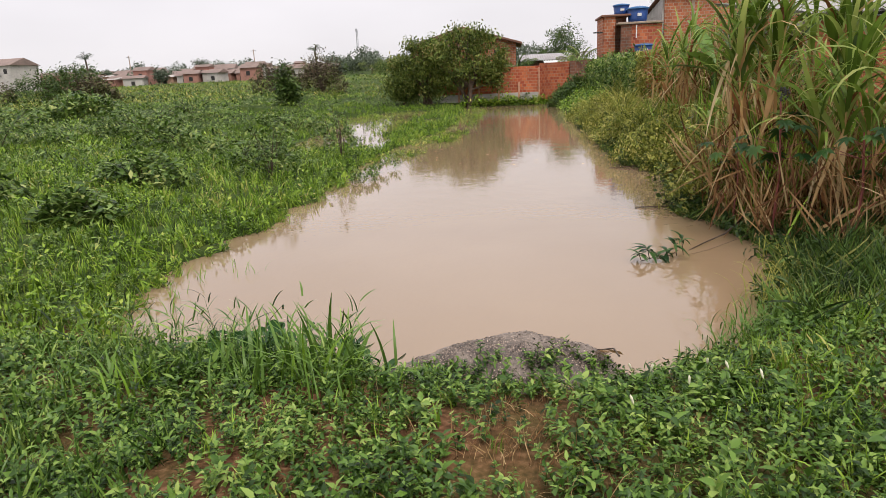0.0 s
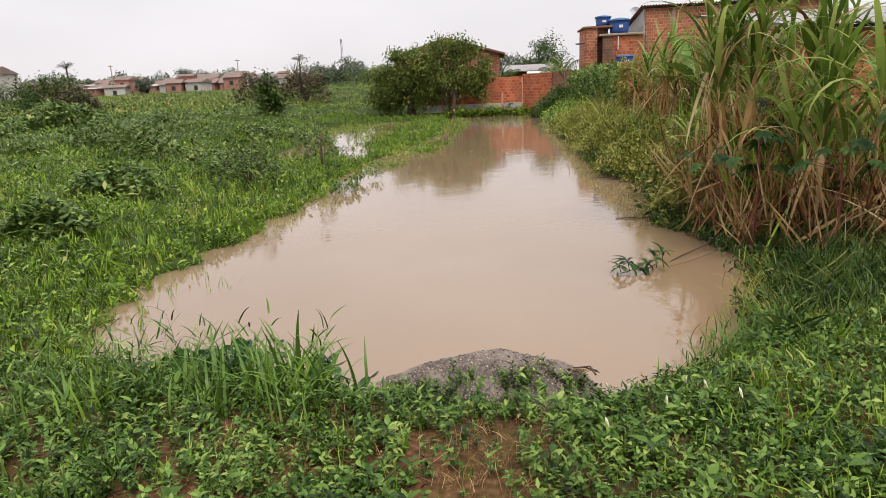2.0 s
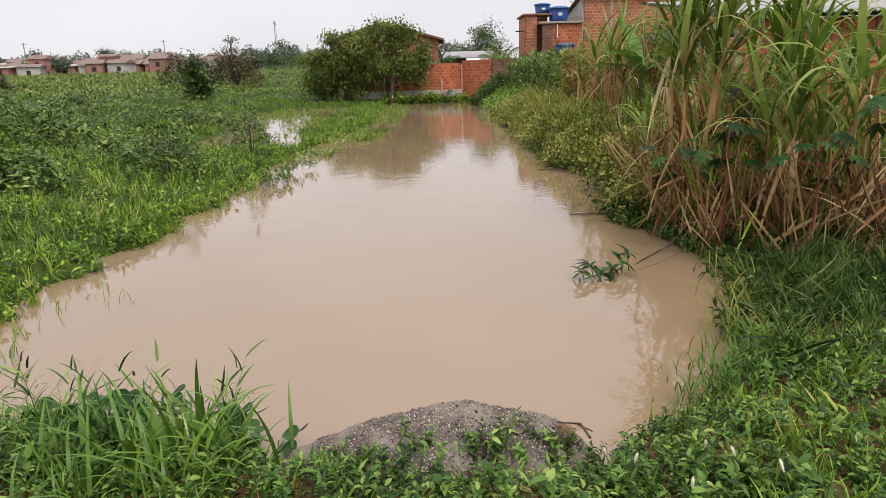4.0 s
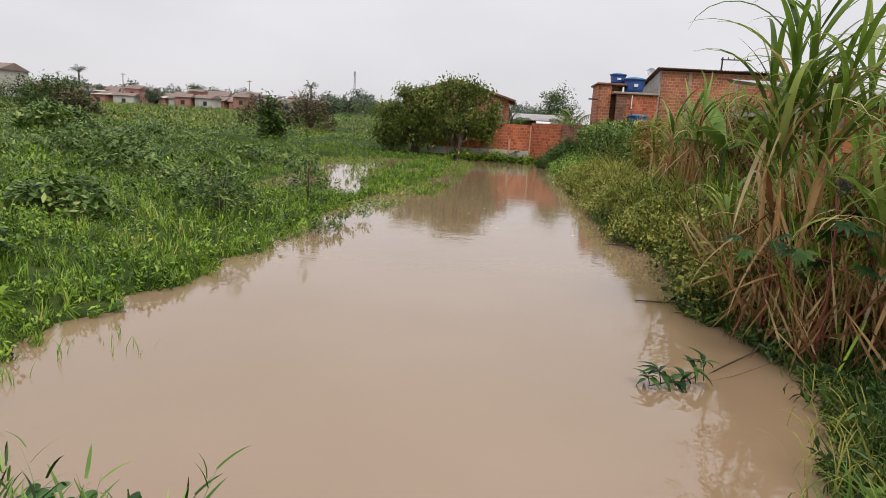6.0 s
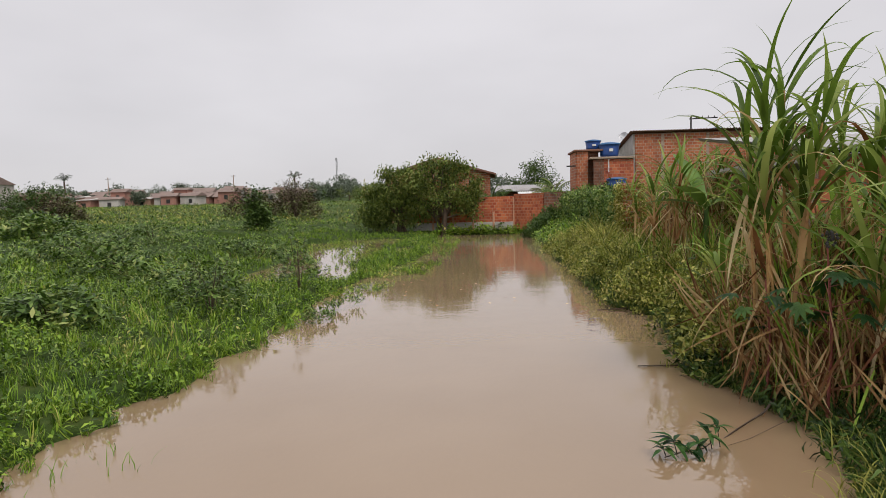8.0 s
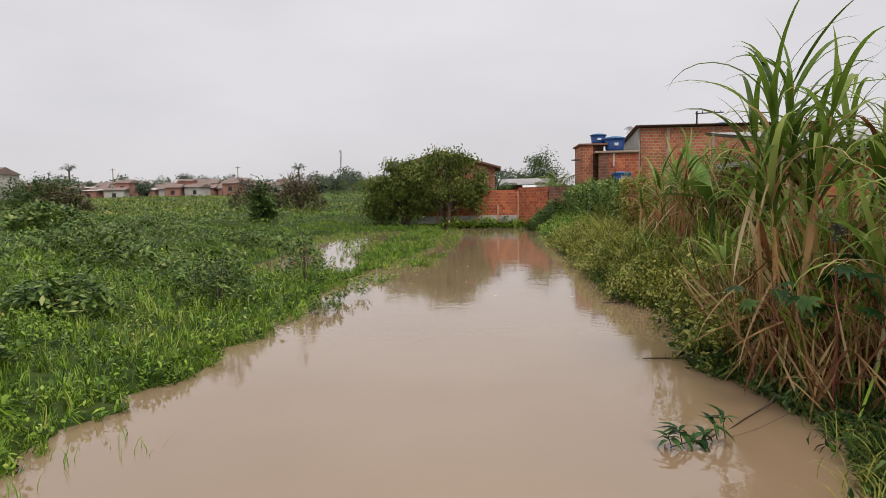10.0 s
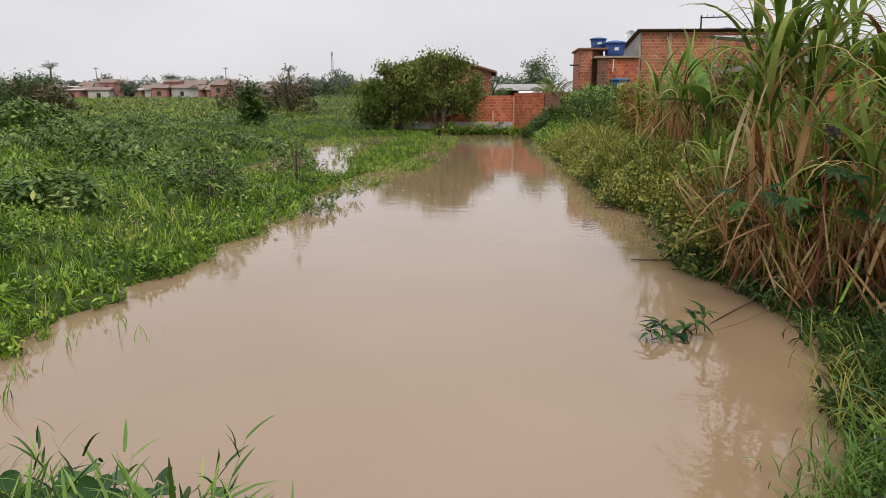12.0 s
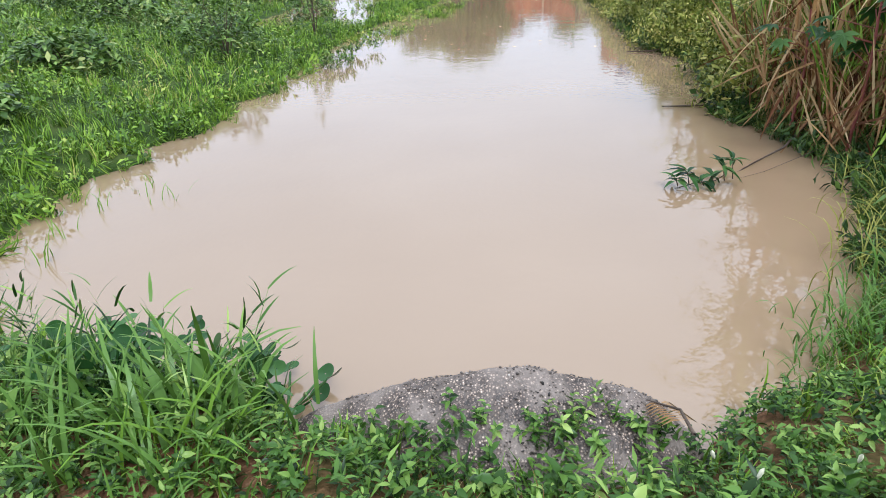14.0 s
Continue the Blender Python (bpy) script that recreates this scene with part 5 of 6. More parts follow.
def vine_wall():
    """Old yard wall, smothered in vines, that runs back from a block pillar."""
    wall = thing("yard_wall", "low yard wall smothered in green vines", "wall")
    bm = bmesh.new()
    box(bm, 5.75, 5.93, 25.2, 43.0, 0.1, 2.15)
    part("masonry", bm, BLOCK_DARK, wall)
    n = 2600
    y = rng.uniform(25.2, 43.2, n)
    z = 0.6 + 1.9 * rng.random(n) ** 0.7 * (0.75 + 0.5 * fbm(y * 0 + 3, y, 1.5, 2, 1))
    P = np.stack([5.7 - rng.random(n) * 0.45 - 0.2 * (2.8 - z) * rng.random(n), y, z], -1)
    piece("vines", spread(FINE_SPRAY, P, rng.uniform(0.8, 1.5, n), 0.7), WEED, wall)
    pillar = thing("block_pillar", "clay block pillar hung with dry yellow creepers", "pillar", pose(5.45, 24.6, 0.15))
    bm = bmesh.new()
    box(bm, -0.3, 0.3, -0.25, 0.25, -0.2, 2.5, 0.02)
    part("blocks", bm, BLOCK, pillar)
    n = 1100
    a = rng.uniform(0, 6.28, n)
    P = np.stack([np.clip(np.cos(a) * 0.5, -0.36, 0.36), np.clip(np.sin(a) * 0.45, -0.32, 0.32), 2.45 * rng.random(n) ** 1.3], -1)
    piece("creepers", spread(FINE_SPRAY, P, rng.uniform(0.6, 1.2, n), 0.8), YELLOW, pillar)


def castor_plants():
    """Castor plants with large hand-shaped leaves."""
    lobes = [moved(leaf(0.22 * (1 - 0.10 * abs(k)), 0.07, 0.2, 0.3, (0.25, 1.0, 0.7, 0.05)), turn(0, 0, k * 0.62)) for k in range(-3, 4)]
    hand = mesh_of("leaf", *joined(lobes), DARK_CASTOR, True)
    SEED = mesh_of("seed_pod", *tube([(0, 0, -0.014), (0, 0, 0), (0, 0, 0.014)], [0.004, 0.016, 0.004], 5), DARK)
    for x, y, h, n in ((3.35, 7.75, 1.55, 12), (3.85, 7.0, 1.1, 10), (4.25, 6.7, 1.3, 10), (3.2, 8.6, 1.2, 8)):
        base = thing("castor_plant", "castor plant with red stem and dark hand-shaped leaves", "plant", pose(x, y, max(0.0, float(height(x, y))) - 0.03), "castor plants")
        piece("stem", tube([(0, 0, 0), (0.04, 0.02, h * 0.5), (-0.02, 0.0, h)], [0.016, 0.013, 0.007], 6), RED_STEM, base)
        for k in range(n):
            s = rng.uniform(0.45, 1.0)
            a, r = k * 2.4, rng.uniform(0.12, 0.36)
            tip = Vector((r * math.sin(a), r * math.cos(a), h * s + 0.05))
            piece("leaf_stalk", tube([(0, 0, h * s - 0.04), tip], [0.005, 0.004], 4), RED_STEM, base)
            ob = piece("leaf", hand, None, base)
            ob.matrix_basis = Matrix.Translation(tip) @ Euler((rng.uniform(-0.9, -0.1), 0, -a)).to_matrix().to_4x4() @ Matrix.Scale(rng.uniform(0.6, 0.95), 4)
        if h > 1.5:
            for k in range(26):
                piece("seed_pod", SEED, None, base, m=pose(rng.normal(0, 0.03), rng.normal(0, 0.03), h + rng.uniform(0.0, 0.14)))


def banana_plant():
    """A young banana plant: broad split-free paddles round a short false stem."""
    base = thing("banana_plant", "young banana plant with broad green leaves among the reeds", "plant", pose(4.75, 15.0, float(height(4.75, 15.0)) - 0.03))
    piece("stem", tube([(0, 0, 0), (0, 0, 0.9), (0.03, 0, 1.6)], [0.09, 0.07, 0.04], 8), SHADE_GREEN, base, smooth=True)
    for k, (a, t, L) in enumerate(((0.3, 0.2, 1.5), (2.4, 0.7, 1.3), (4.2, 0.6, 1.4), (5.4, 0.9, 1.1), (1.3, 0.9, 1.1))):
        ob = piece("leaf", leaf(L, 0.34, 0.25, 0.35, (0.1, 0.7, 1.0, 1.0, 0.75, 0.1)), HERB, base, smooth=True)
        ob.matrix_basis = Matrix.Translation((0, 0, 1.45)) @ Euler((1.35 - t, 0, a)).to_matrix().to_4x4()


build_canes()
banana_plant()
build_scrub()
vine_wall()
castor_plants()


# ---- houses and walls ----
TOWN_CLAY = plain_material("far_clay_wall", (0.40, 0.24, 0.17), 0.9, 0, 0.3, 0.4)
PALE_CLAY = plain_material("pale_clay", (0.50, 0.27, 0.17), 0.85)


def slab_wall(parent, name, x0, y0, x1, y1, z0, z1, mat, thick=0.14, label=""):
    """An upright wall along its own x axis, from one point of the plan to another."""
    d = Vector((x1 - x0, y1 - y0, 0))
    bm = bmesh.new()
    box(bm, 0, d.length, -thick / 2, thick / 2, z0, z1, 0.012)
    ob = part(name, bm, mat, parent, label)
    ob.matrix_basis = Matrix.Translation((x0, y0, 0)) @ Matrix.Rotation(math.atan2(d.y, d.x), 4, "Z")
    return ob


def corrugated(parent, name, x0, x1, y0, y1, za, zb, mat, pitch=0.18, amp=0.03):
    """Corrugated sheets, ridges running front to back, from height za at y0 to zb at y1."""
    xs = np.arange(x0, x1, pitch / 4)
    V = []
    for lift in (0.0, -0.02):
        for y, z in ((y0, za), (y1, zb)):
            V.append(np.stack([xs, xs * 0 + y, z + lift + amp * np.cos((xs - x0) * 2 * np.pi / pitch)], -1))
    n = len(xs)
    V = np.concatenate(V)
    i = np.arange(n - 1)
    F = np.concatenate([np.stack([i, i + 1, n + i + 1, n + i], -1), np.stack([2 * n + i, 3 * n + i, 3 * n + i + 1, 2 * n + i + 1], -1), np.stack([i, 2 * n + i, 2 * n + i + 1, i + 1], -1)])
    return piece(name, (V, F), mat, parent)


def lathe(profile, sides=24):
    V = [(r * math.cos(2 * math.pi * k / sides), r * math.sin(2 * math.pi * k / sides), z) for r, z in profile for k in range(sides)]
    F = [(i * sides + k, i * sides + (k + 1) % sides, (i + 1) * sides + (k + 1) % sides, (i + 1) * sides + k) for i in range(len(profile) - 1) for k in range(sides)]
    return np.array(V), np.array(F)


def water_tank(x, y, z, r, h, label):
    base = thing("water_tank", label, "water tank", pose(x, y, z), "blue water tanks")
    piece("body", lathe([(0.001, 0), (r * 0.80, 0), (r * 0.86, h * 0.3), (r * 0.84, h * 0.33), (r * 0.92, h * 0.66), (r * 0.90, h * 0.69), (r * 0.98, h * 0.97), (r * 1.0, h)]), BLUE, base, smooth=True)
    piece("lid", lathe([(r * 1.04, h * 0.94), (r * 1.04, h * 1.02), (r * 0.7, h * 1.10), (r * 0.25, h * 1.16), (0.001, h * 1.17)]), BLUE_LID, base, smooth=True)
    bm = bmesh.new()
    box(bm, -0.12, 0.12, -r * 0.93 - 0.02, -r * 0.93 + 0.04, h * 0.42, h * 0.62)
    part("label_plate", bm, WHITE, base)


def window(parent, x, y, z, w, h, mat=None):
    bm = bmesh.new()
    box(bm, x - w / 2, x + w / 2, y - 0.05, y + 0.05, z, z + h)
    ob = part("window", bm, DARK, parent)
    bm = bmesh.new()
    box(bm, x - w / 2 - 0.06, x + w / 2 + 0.06, y - 0.09, y + 0.03, z - 0.08, z)
    part("sill", bm, PLASTER, ob)


def far_wall():
    wall = thing("boundary_wall", "red clay block boundary wall on a pale concrete footing", "wall")
    slab_wall(wall, "block_face", -4.6, 47.6, 2.5, 47.0, 0.82, 2.58, BLOCK_WALL)
    slab_wall(wall, "footing", -4.6, 47.57, 2.5, 46.97, 0.0, 0.83, PLASTER, 0.20, "pale concrete footing")
    slab_wall(wall, "block_face", 2.53, 46.9, 4.3, 44.6, 0.3, 2.72, BLOCK_WALL)
    slab_wall(wall, "block_face", 4.35, 44.55, 6.0, 44.5, 0.3, 2.75, BLOCK_DARK)
    for k in range(5):
        x = -3.2 + 1.42 * k
        y = 47.0 + (2.5 - x) * 0.0845 - 0.12
        bm = bmesh.new()
        box(bm, x - 0.07, x + 0.07, y - 0.06, y + 0.04, 0.3, 2.5 if k == 4 else 1.55, 0.01)
        part("pilaster", bm, PALE_CLAY, wall)
    p = np.stack([rng.uniform(-3, 3.2, 260), rng.uniform(45.9, 46.8, 260), rng.uniform(0.05, 0.45, 260)], -1)
    stuff("wall_foot_weeds", spread(BIG_SPRAY, p, rng.uniform(0.4, 0.7, 260), 0.5), GRASS, "green weeds at the foot of the boundary wall", "weeds")


def gable_house():
    h = thing("gable_house", "brick house with a dark tiled gable roof behind the trees", "house")
    z0 = 0.3
    pts = [(-8.0, z0), (1.0, z0), (1.0, 4.75), (-3.5, 6.1), (-8.0, 4.75)]
    bm = bmesh.new()
    f = bm.faces.new([bm.verts.new((x, 58.0, z)) for x, z in pts])
    r = bmesh.ops.extrude_face_region(bm, geom=[f])
    bmesh.ops.translate(bm, verts=[v for v in r["geom"] if isinstance(v, bmesh.types.BMVert)], vec=(0, 7, 0))
    bmesh.ops.recalc_face_normals(bm, faces=bm.faces)
    part("wall", bm, BLOCK, h)
    for s in (-1, 1):
        bm = bmesh.new()
        a, b = (-3.5, 6.2), (-3.5 + s * 5.0, 4.72)
        vs = [bm.verts.new((x, y, z)) for y in (57.4, 65.4) for x, z in (a, b, (b[0], b[1] - 0.16), (a[0], a[1] - 0.16))]
        for q in ((0, 1, 2, 3), (4, 7, 6, 5), (0, 4, 5, 1), (1, 5, 6, 2), (2, 6, 7, 3), (3, 7, 4, 0)):
            bm.faces.new([vs[i] for i in q])
        bmesh.ops.recalc_face_normals(bm, faces=bm.faces)
        part("roof", bm, ROOF_TILE, h)
    window(h, -0.4, 58.0, 3.2, 0.9, 1.0)


def tin_shed():
    s = thing("tin_shed", "low shed with a weathered grey corrugated roof", "shed")
    slab_wall(s, "wall", 1.4, 50.2, 5.2, 50.2, 0.2, 2.95, BLOCK_DARK)
    slab_wall(s, "wall", 5.2, 50.2, 5.2, 53.5, 0.2, 2.95, BLOCK_DARK)
    corrugated(s, "roof", 1.2, 5.3, 49.6, 53.8, 3.0, 3.55, ROOF_TIN)
    corrugated(s, "eave_sheet", 2.9, 5.0, 49.0, 49.7, 2.78, 2.95, WHITE)


def tank_houses():
    a = thing("brick_shed", "narrow stained brick shed with a flat roof", "shed")
    slab_wall(a, "wall", 6.45, 44.2, 7.15, 44.2, 0.3, 5.3, BLOCK)
    slab_wall(a, "wall", 7.15, 44.3, 7.9, 44.9, 0.3, 5.25, BLOCK_DARK)
    slab_wall(a, "wall", 6.45, 44.2, 6.45, 47.0, 0.3, 5.3, BLOCK)
    bm = bmesh.new()
    box(bm, 6.25, 8.1, 44.0, 47.2, 5.3, 5.42, 0.02)
    part("roof_slab", bm, ROOF_TILE, a)
    bm = bmesh.new()
    box(bm, 5.8, 6.4, 44.25, 44.33, 4.35, 4.43)
    part("bracket", bm, DARK, a)
    b = thing("tank_platform", "brick platform under the water tanks", "shed")
    slab_wall(b, "wall", 7.4, 43.6, 8.05, 43.6, 0.3, 4.75, BLOCK_DARK)
    slab_wall(b, "wall", 8.05, 43.62, 9.9, 43.62, 0.3, 4.72, BLOCK_WALL)
    bm = bmesh.new()
    box(bm, 7.2, 9.95, 43.4, 45.6, 4.75, 4.88, 0.02)
    part("slab", bm, MORTAR, b)
    for x in (8.3,):
        bm = bmesh.new()
        box(bm, x, x + 0.05, 43.38, 43.43, 3.9, 4.7)
        part("pipe", bm, WHITE, b)
    water_tank(7.65, 45.2, 5.42, 0.52, 0.62, "small bright blue plastic water tank on the shed roof")
    water_tank(8.55, 44.4, 4.88, 0.68, 0.85, "large blue plastic water tank with a pale label")
    water_tank(8.7, 42.9, 2.85, 0.62, 0.6, "blue plastic water tank standing low behind the vines")
    tagged(slab_wall(None, "tank_stand", 8.0, 42.9, 9.4, 42.9, 0.3, 2.84, PLASTER, 1.2), "pale rendered block stand under a blue tank", "stand")
    c = thing("block_house", "unplastered clay block house with a corrugated roof", "house")
    slab_wall(c, "front_wall", 10.1, 44.0, 21, 44.0, 0.3, 6.3, BLOCK)
    slab_wall(c, "side_wall", 10.05, 44.0, 10.05, 50.5, 0.3, 5.3, PLASTER, 0.14, "pale grey rendered side wall")
    bm = bmesh.new()
    vs = [bm.verts.new((x, y, z)) for x in (9.98, 10.12) for y, z in ((44.07, 5.3), (50.5, 5.3), (44.07, 6.3))]
    for q in ((0, 1, 2), (3, 5, 4), (0, 3, 4, 1), (1, 4, 5, 2), (2, 5, 3, 0)):
        bm.faces.new([vs[i] for i in q])
    bmesh.ops.recalc_face_normals(bm, faces=bm.faces)
    part("gable_infill", bm, PLASTER, c)
    corrugated(c, "roof", 9.75, 21.2, 43.6, 51, 6.46, 5.35, ROOF_TILE)
    for x in (11.8, 14.6, 17.5):
        bm = bmesh.new()
        box(bm, x - 0.09, x + 0.09, 43.9, 43.99, 0.3, 6.25)
        part("concrete_post", bm, MORTAR, c)
    p = thing("roof_post", "dark utility post with a crossarm above the roof", "post", pose(14.4, 46.6, 5.9))
    piece("post", tube([(0, 0, 0), (0, 0, 1.7)], [0.06, 0.05], 6), DARK, p)
    piece("crossarm", tube([(-0.1, 0, 1.55), (1.75, 0, 1.6)], [0.04, 0.04], 5), DARK, p)
    for k in range(4):
        piece("insulator", tube([(0.35 + 0.4 * k, 0, 1.6), (0.35 + 0.4 * k, 0, 1.74)], [0.03, 0.02], 5), DARK, p)
    water_tank(16.0, 46.4, 5.95, 0.5, 0.75, "small blue plastic water tank on the house roof")
    d = thing("satellite_dish", "small grey antenna dish on the roof edge", "antenna", pose(10.0, 47, 5.8))
    piece("mast", tube([(0, 0, 0), (0, 0, 0.5), (-0.3, 0, 0.8)], [0.03, 0.02, 0.02], 5), STEEL, d)
    piece("dish", moved(lathe([(0.001, 0), (0.2, 0.03), (0.33, 0.11)], 14), turn(0.9, -0.7, 0), (0.05, 0, 0.62)), STEEL, d, smooth=True)


def near_house():
    """The block wall behind the canes, laid block by block."""
    h = thing("cane_side_house", "unplastered clay block house behind the canes", "house", pose(5.75, 13.0, 0.0))
    bm = bmesh.new()
    box(bm, 0.02, 8.0, 0.02, 0.14, 0.2, 2.72)
    wall = part("wall", bm, MORTAR, h, "rough mortar showing between clay blocks")
    bm = bmesh.new()
    box(bm, -0.05, 8.1, 0.16, 4.5, 2.6, 2.70)
    part("ceiling_slab", bm, PLASTER, h)
    corrugated(h, "roof", -0.25, 8.3, -0.35, 4.8, 2.80, 3.45, ROOF_TIN)
    piece("rafter", tube([(-0.2, -0.2, 2.74), (8.2, -0.2, 2.74)], [0.04, 0.04], 4), DARK, h)
    shapes = []
    for _ in range(5):
        bm = bmesh.new()
        box(bm, 0, 0.283, -0.012, 0.05, 0, 0.178, 0.008)
        for v in bm.verts:
            v.co += Vector(rng.normal(0, 0.0025, 3))
        me = bpy.data.meshes.new("block")
        bm.to_mesh(me)
        bm.free()
        me.materials.append(CLAY)
        shapes.append(me)
    for row in range(13):
        off = 0.15 * (row % 2)
        for k in range(22):
            x = -0.0 + off + k * 0.302
            ob = new("block", shapes[(row * 7 + k * 3) % 5])
            ob.parent = wall
            ob.matrix_basis = pose(x + rng.normal(0, 0.004), rng.normal(0, 0.004), 0.22 + row * 0.192 + rng.normal(0, 0.003))


far_wall()
gable_house()
tin_shed()
tank_houses()


def frond_palm(name, label, x, y, z, h, n, L, mat, trunk=0.1, leaflets=14, droop=1.6):
    """A palm: a ringed trunk and arching fronds of many leaflets."""
    base = thing(name, label, "palm", pose(x, y, z))
    piece("trunk", tube([(0, 0, -0.1), (0.02 * h, 0, h * 0.5), (0, 0, h)], [trunk * 1.2, trunk, trunk * 0.8], 7), BARK, base)
    lf = []
    a, p, rib = 0.3, np.zeros(2), [np.zeros(3)]
    for i in range(leaflets):
        p = p + np.array([math.sin(a), math.cos(a)]) * L / leaflets
        a += droop / leaflets
        rib.append(np.array([0, p[0], p[1]]))
        w = L * 0.30 * math.sin(math.pi * (i + 1.5) / (leaflets + 2))
        for s in (-1, 1):
            lf.append(moved(flat_leaf(w, L * 0.035), turn(-0.5, 0, s * -1.15), rib[-1]))
    lf.append(tube(rib, [0.02 * L] * len(rib), 4))
    shape = mesh_of("frond", *joined(lf), mat)
    for k in range(n):
        ob = piece("frond", shape, None, base)
        ob.matrix_basis = Matrix.Translation((0, 0, h)) @ Euler((rng.uniform(-0.3, 0.5), 0, k * 6.28 / n + rng.uniform(-0.2, 0.2))).to_matrix().to_4x4() @ Matrix.Scale(rng.uniform(0.8, 1.1), 4)
    return base


def build_palms():
    frond_palm("young_palm", "young green palm behind the boundary wall", 1.0, 49.2, 0.3, 1.6, 11, 2.2, DARK_LEAF, 0.14)
    frond_palm("young_palm", "young palm with some dead brown fronds by the wall", 5.3, 46.6, 0.5, 1.6, 10, 2.4, WEED, 0.15)
    frond_palm("young_palm", "withered brown palm fronds by the wall", 4.7, 46.2, 0.5, 1.9, 6, 1.7, BRUSH, 0.12)
    # the two far palms take the leaf colour with haze mixed in
    frond_palm("tall_palm", "tall slim palm rising over the far town", -73.3, 250, 3, 11.3, 14, 3.6, HAZE_LEAF, 0.35, 10)
    frond_palm("tall_palm", "tall slim palm rising over the far town", -128, 192, 3, 9.3, 14, 3.4, HAZE_LEAF, 0.3, 10)


build_palms()


# ---- far town, woods and mast ----
def town_house(x, y, w, d, hgt, kind, wall_mat):
    z = float(height(x, y)) - 0.1
    h = thing("town_house", "small far-off house with pale or brick walls and a low roof", "house", pose(x, y, z, 0, 0, rng.uniform(-12, 12)), "houses of the far town")
    bm = bmesh.new()
    box(bm, -w / 2, w / 2, -d / 2, d / 2, 0, hgt)
    part("wall", bm, wall_mat, h)
    bm = bmesh.new()
    r = 0.22 * d if kind else 0.25
    vs = [bm.verts.new(v) for v in ((-w / 2 - 0.4, -d / 2 - 0.4, hgt), (w / 2 + 0.4, -d / 2 - 0.4, hgt), (w / 2 + 0.4, d / 2 + 0.4, hgt), (-w / 2 - 0.4, d / 2 + 0.4, hgt), (-w / 2 - 0.4, 0, hgt + r), (w / 2 + 0.4, 0, hgt + r))]
    for q in ((0, 1, 5, 4), (2, 3, 4, 5), (0, 4, 3), (1, 2, 5), (3, 2, 1, 0)):
        bm.faces.new([vs[i] for i in q])
    part("roof", bm, TOWN_ROOF if kind else TOWN_PALE, h)
    for k in range(max(1, int(w / 3))):
        bm = bmesh.new()
        cx = -w / 2 + (k + 0.5) * w / max(1, int(w / 3))
        box(bm, cx - 0.5, cx + 0.5, -d / 2 - 0.05, -d / 2 + 0.1, hgt - 1.9, hgt - 0.8)
        part("window", bm, DARK, h)


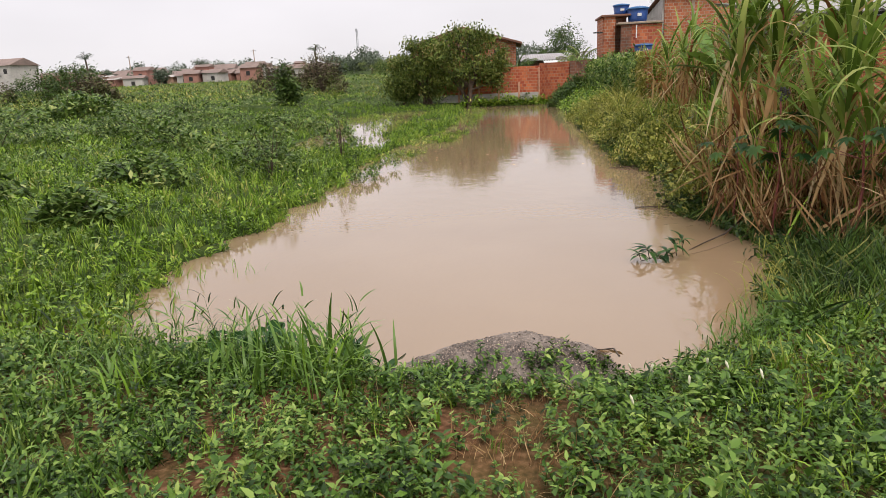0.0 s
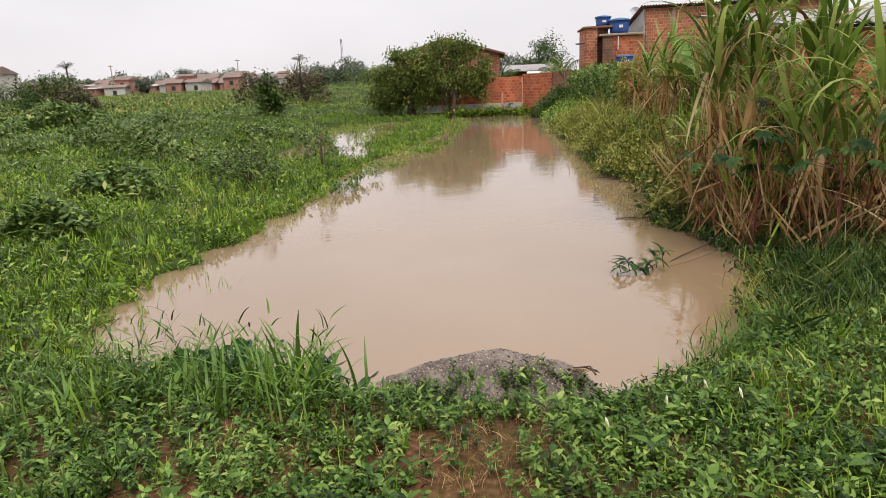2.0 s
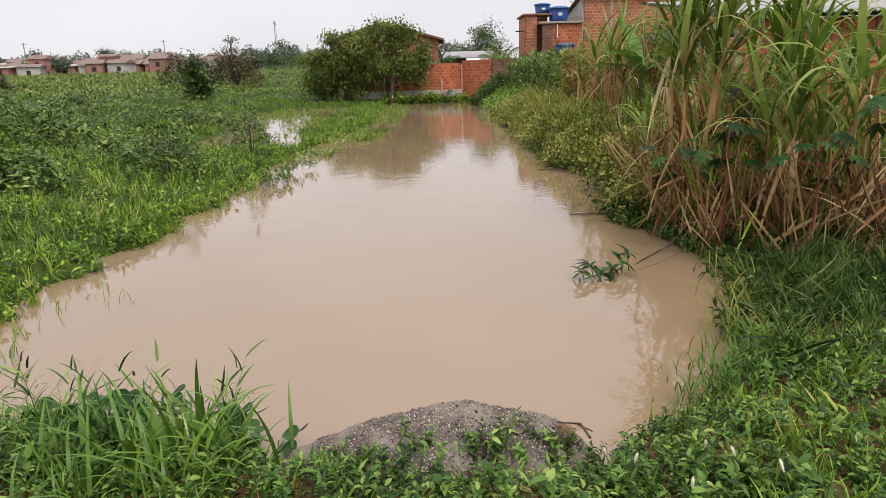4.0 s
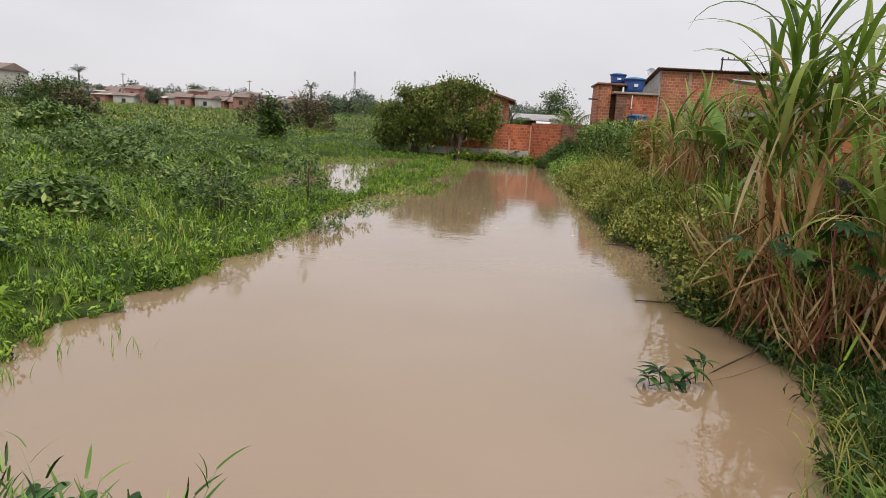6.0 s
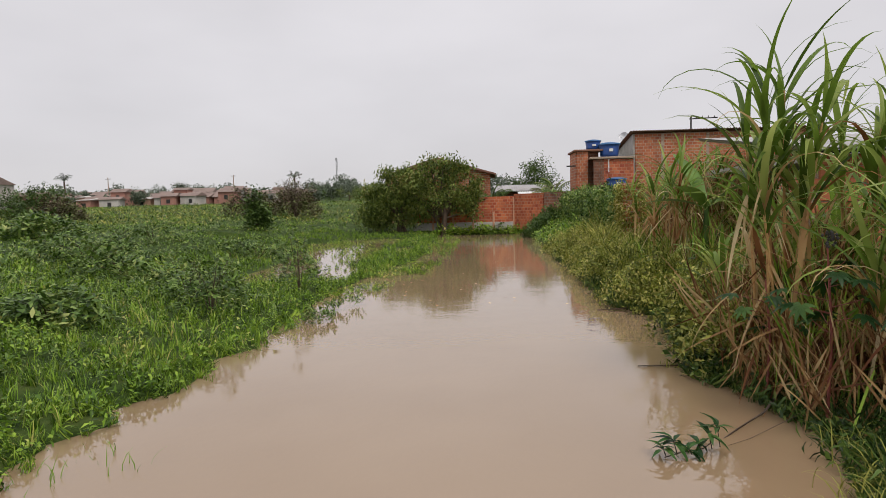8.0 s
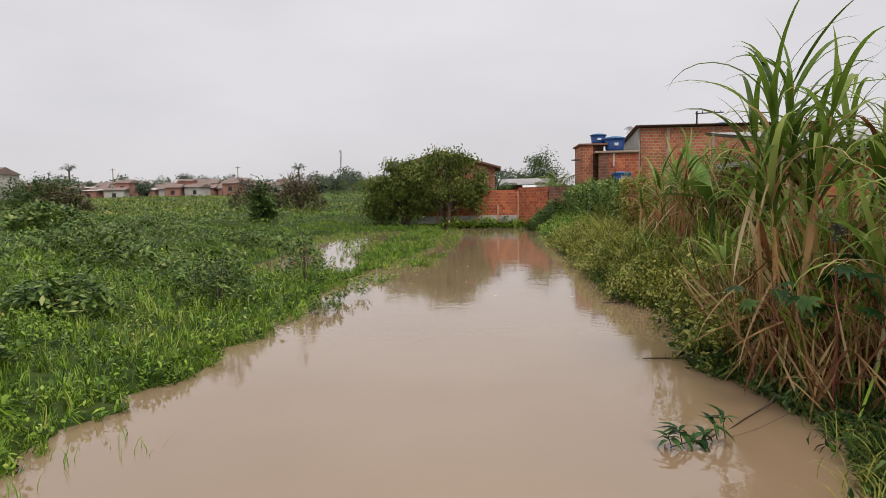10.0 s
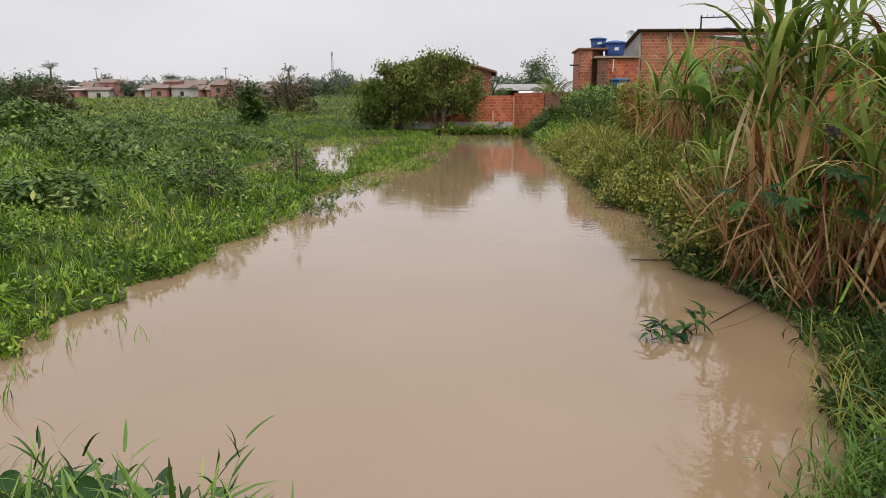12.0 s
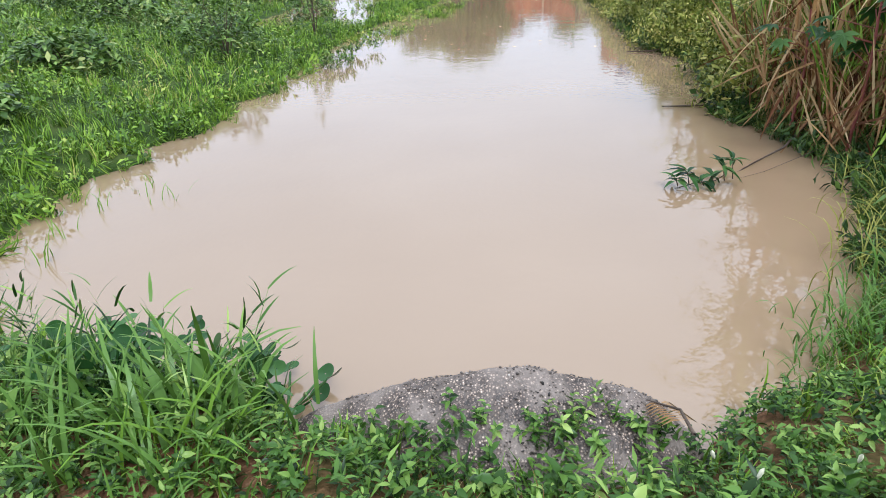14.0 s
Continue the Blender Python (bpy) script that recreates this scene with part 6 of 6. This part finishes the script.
def build_town():
    for i in range(240):
        y = 165 + 100 * ((i * 0.618) % 1)
        town_house(-y * rng.uniform(0.27, 0.88), y, rng.uniform(2.8, 5.5), rng.uniform(3.0, 5), rng.uniform(1.8, 2.6) * (1.6 if i % 9 == 5 else 1), i % 3 != 0, (TOWN_RED, TOWN_CLAY, TOWN_RED, TOWN_PALE, TOWN_CLAY, TOWN_RED, TOWN_PALE)[i % 7])
    town_house(-88, 200, 7, 6, 3.2, 1, TOWN_PALE)
    town_house(-121, 150, 12, 8, 6.2, 1, TOWN_PALE)
    tips = [joined([moved((np.array([(-0.4, 0, 0), (0, -0.5, 0.05), (0.4, 0, 0), (0, 0.5, 0.05)]), np.array([(0, 1, 2, 3)])), turn(rng.uniform(-0.9, 0.9), rng.uniform(-0.9, 0.9), rng.uniform(0, 6.3)), rng.normal(0, 0.7, 3)) for _ in range(5)]) for _ in range(5)]

    def crowns(c, radii, each):
        """Rounded, uneven crowns of leaf tips round the given centres."""
        P = np.repeat(c, each, 0)
        d = rng.normal(0, 1, P.shape)
        d /= np.linalg.norm(d, axis=1)[:, None]
        return P + d * (rng.random(len(P)) ** 0.4)[:, None] * np.repeat(radii, each, 0)

    n = 250
    c = np.stack([rng.uniform(-330, 10, n), rng.uniform(215, 330, n), np.zeros(n)], -1)
    c[:, 2] = 2 + rng.uniform(0.3, 1, n) * (6.2 + 7.2 * fbm(c[:, 0], c[:, 1], 34, 2, 1)) * c[:, 1] / 290
    radii = np.stack([rng.uniform(3.5, 6.5, n), np.full(n, 3.0), rng.uniform(2.0, 3.4, n)], -1)
    P = crowns(c, radii, 95)
    stuff("far_woods", spread(tips, P, rng.uniform(0.4, 0.75, len(P)), 0.5), HAZE_LEAF, "wooded hills behind the far town, haze put into their leaf colour", "woods")
    n = 30
    c = np.stack([rng.uniform(-150, -30, n), rng.uniform(165, 235, n), np.zeros(n)], -1)
    c[:, 2] = height(c[:, 0], c[:, 1]) + rng.uniform(0.6, 2.6, n)
    radii = np.stack([rng.uniform(1.6, 3.0, n), np.full(n, 1.5), rng.uniform(1.0, 1.8, n)], -1)
    P = crowns(c, radii, 120)
    stuff("town_trees", spread(tips, P, rng.uniform(0.35, 0.6, len(P)), 0.5), HAZE_LEAF, "leafy garden trees among the far houses", "trees")
    m = thing("radio_mast", "slim pale lattice radio mast above the woods", "mast", pose(-88.1, 388, 2))
    for k in range(3):
        a = k * 2.094
        piece("leg", tube([(1.0 * math.cos(a), 1.0 * math.sin(a), 0), (0.45 * math.cos(a), 0.45 * math.sin(a), 30.4)], [0.16, 0.12], 5), STEEL, m)
    for k in range(15):
        r = 1.0 - 0.55 * k / 15
        q = [(r * math.cos(i * 2.094), r * math.sin(i * 2.094), 2.0 * k + (i % 2) * 1.0) for i in range(4)]
        piece("brace", tube(q, [0.07] * 4, 4), STEEL, m)
    piece("antenna_drum", tube([(0, -0.5, 29.0), (0, -0.5, 30.6)], [0.55, 0.55], 8), STEEL, m)
    for x, y in ((-108, 182), (-74, 190)):
        p = thing("power_pole", "far-off street power pole", "pole", pose(x, y, float(height(x, y))), "far power poles")
        piece("post", tube([(0, 0, 0), (0, 0, 8.0)], [0.16, 0.12], 6), MORTAR, p)
        piece("crossarm", tube([(-0.8, 0, 7.6), (0.8, 0, 7.6)], [0.08, 0.08], 4), DARK, p)


build_town()
near_house()
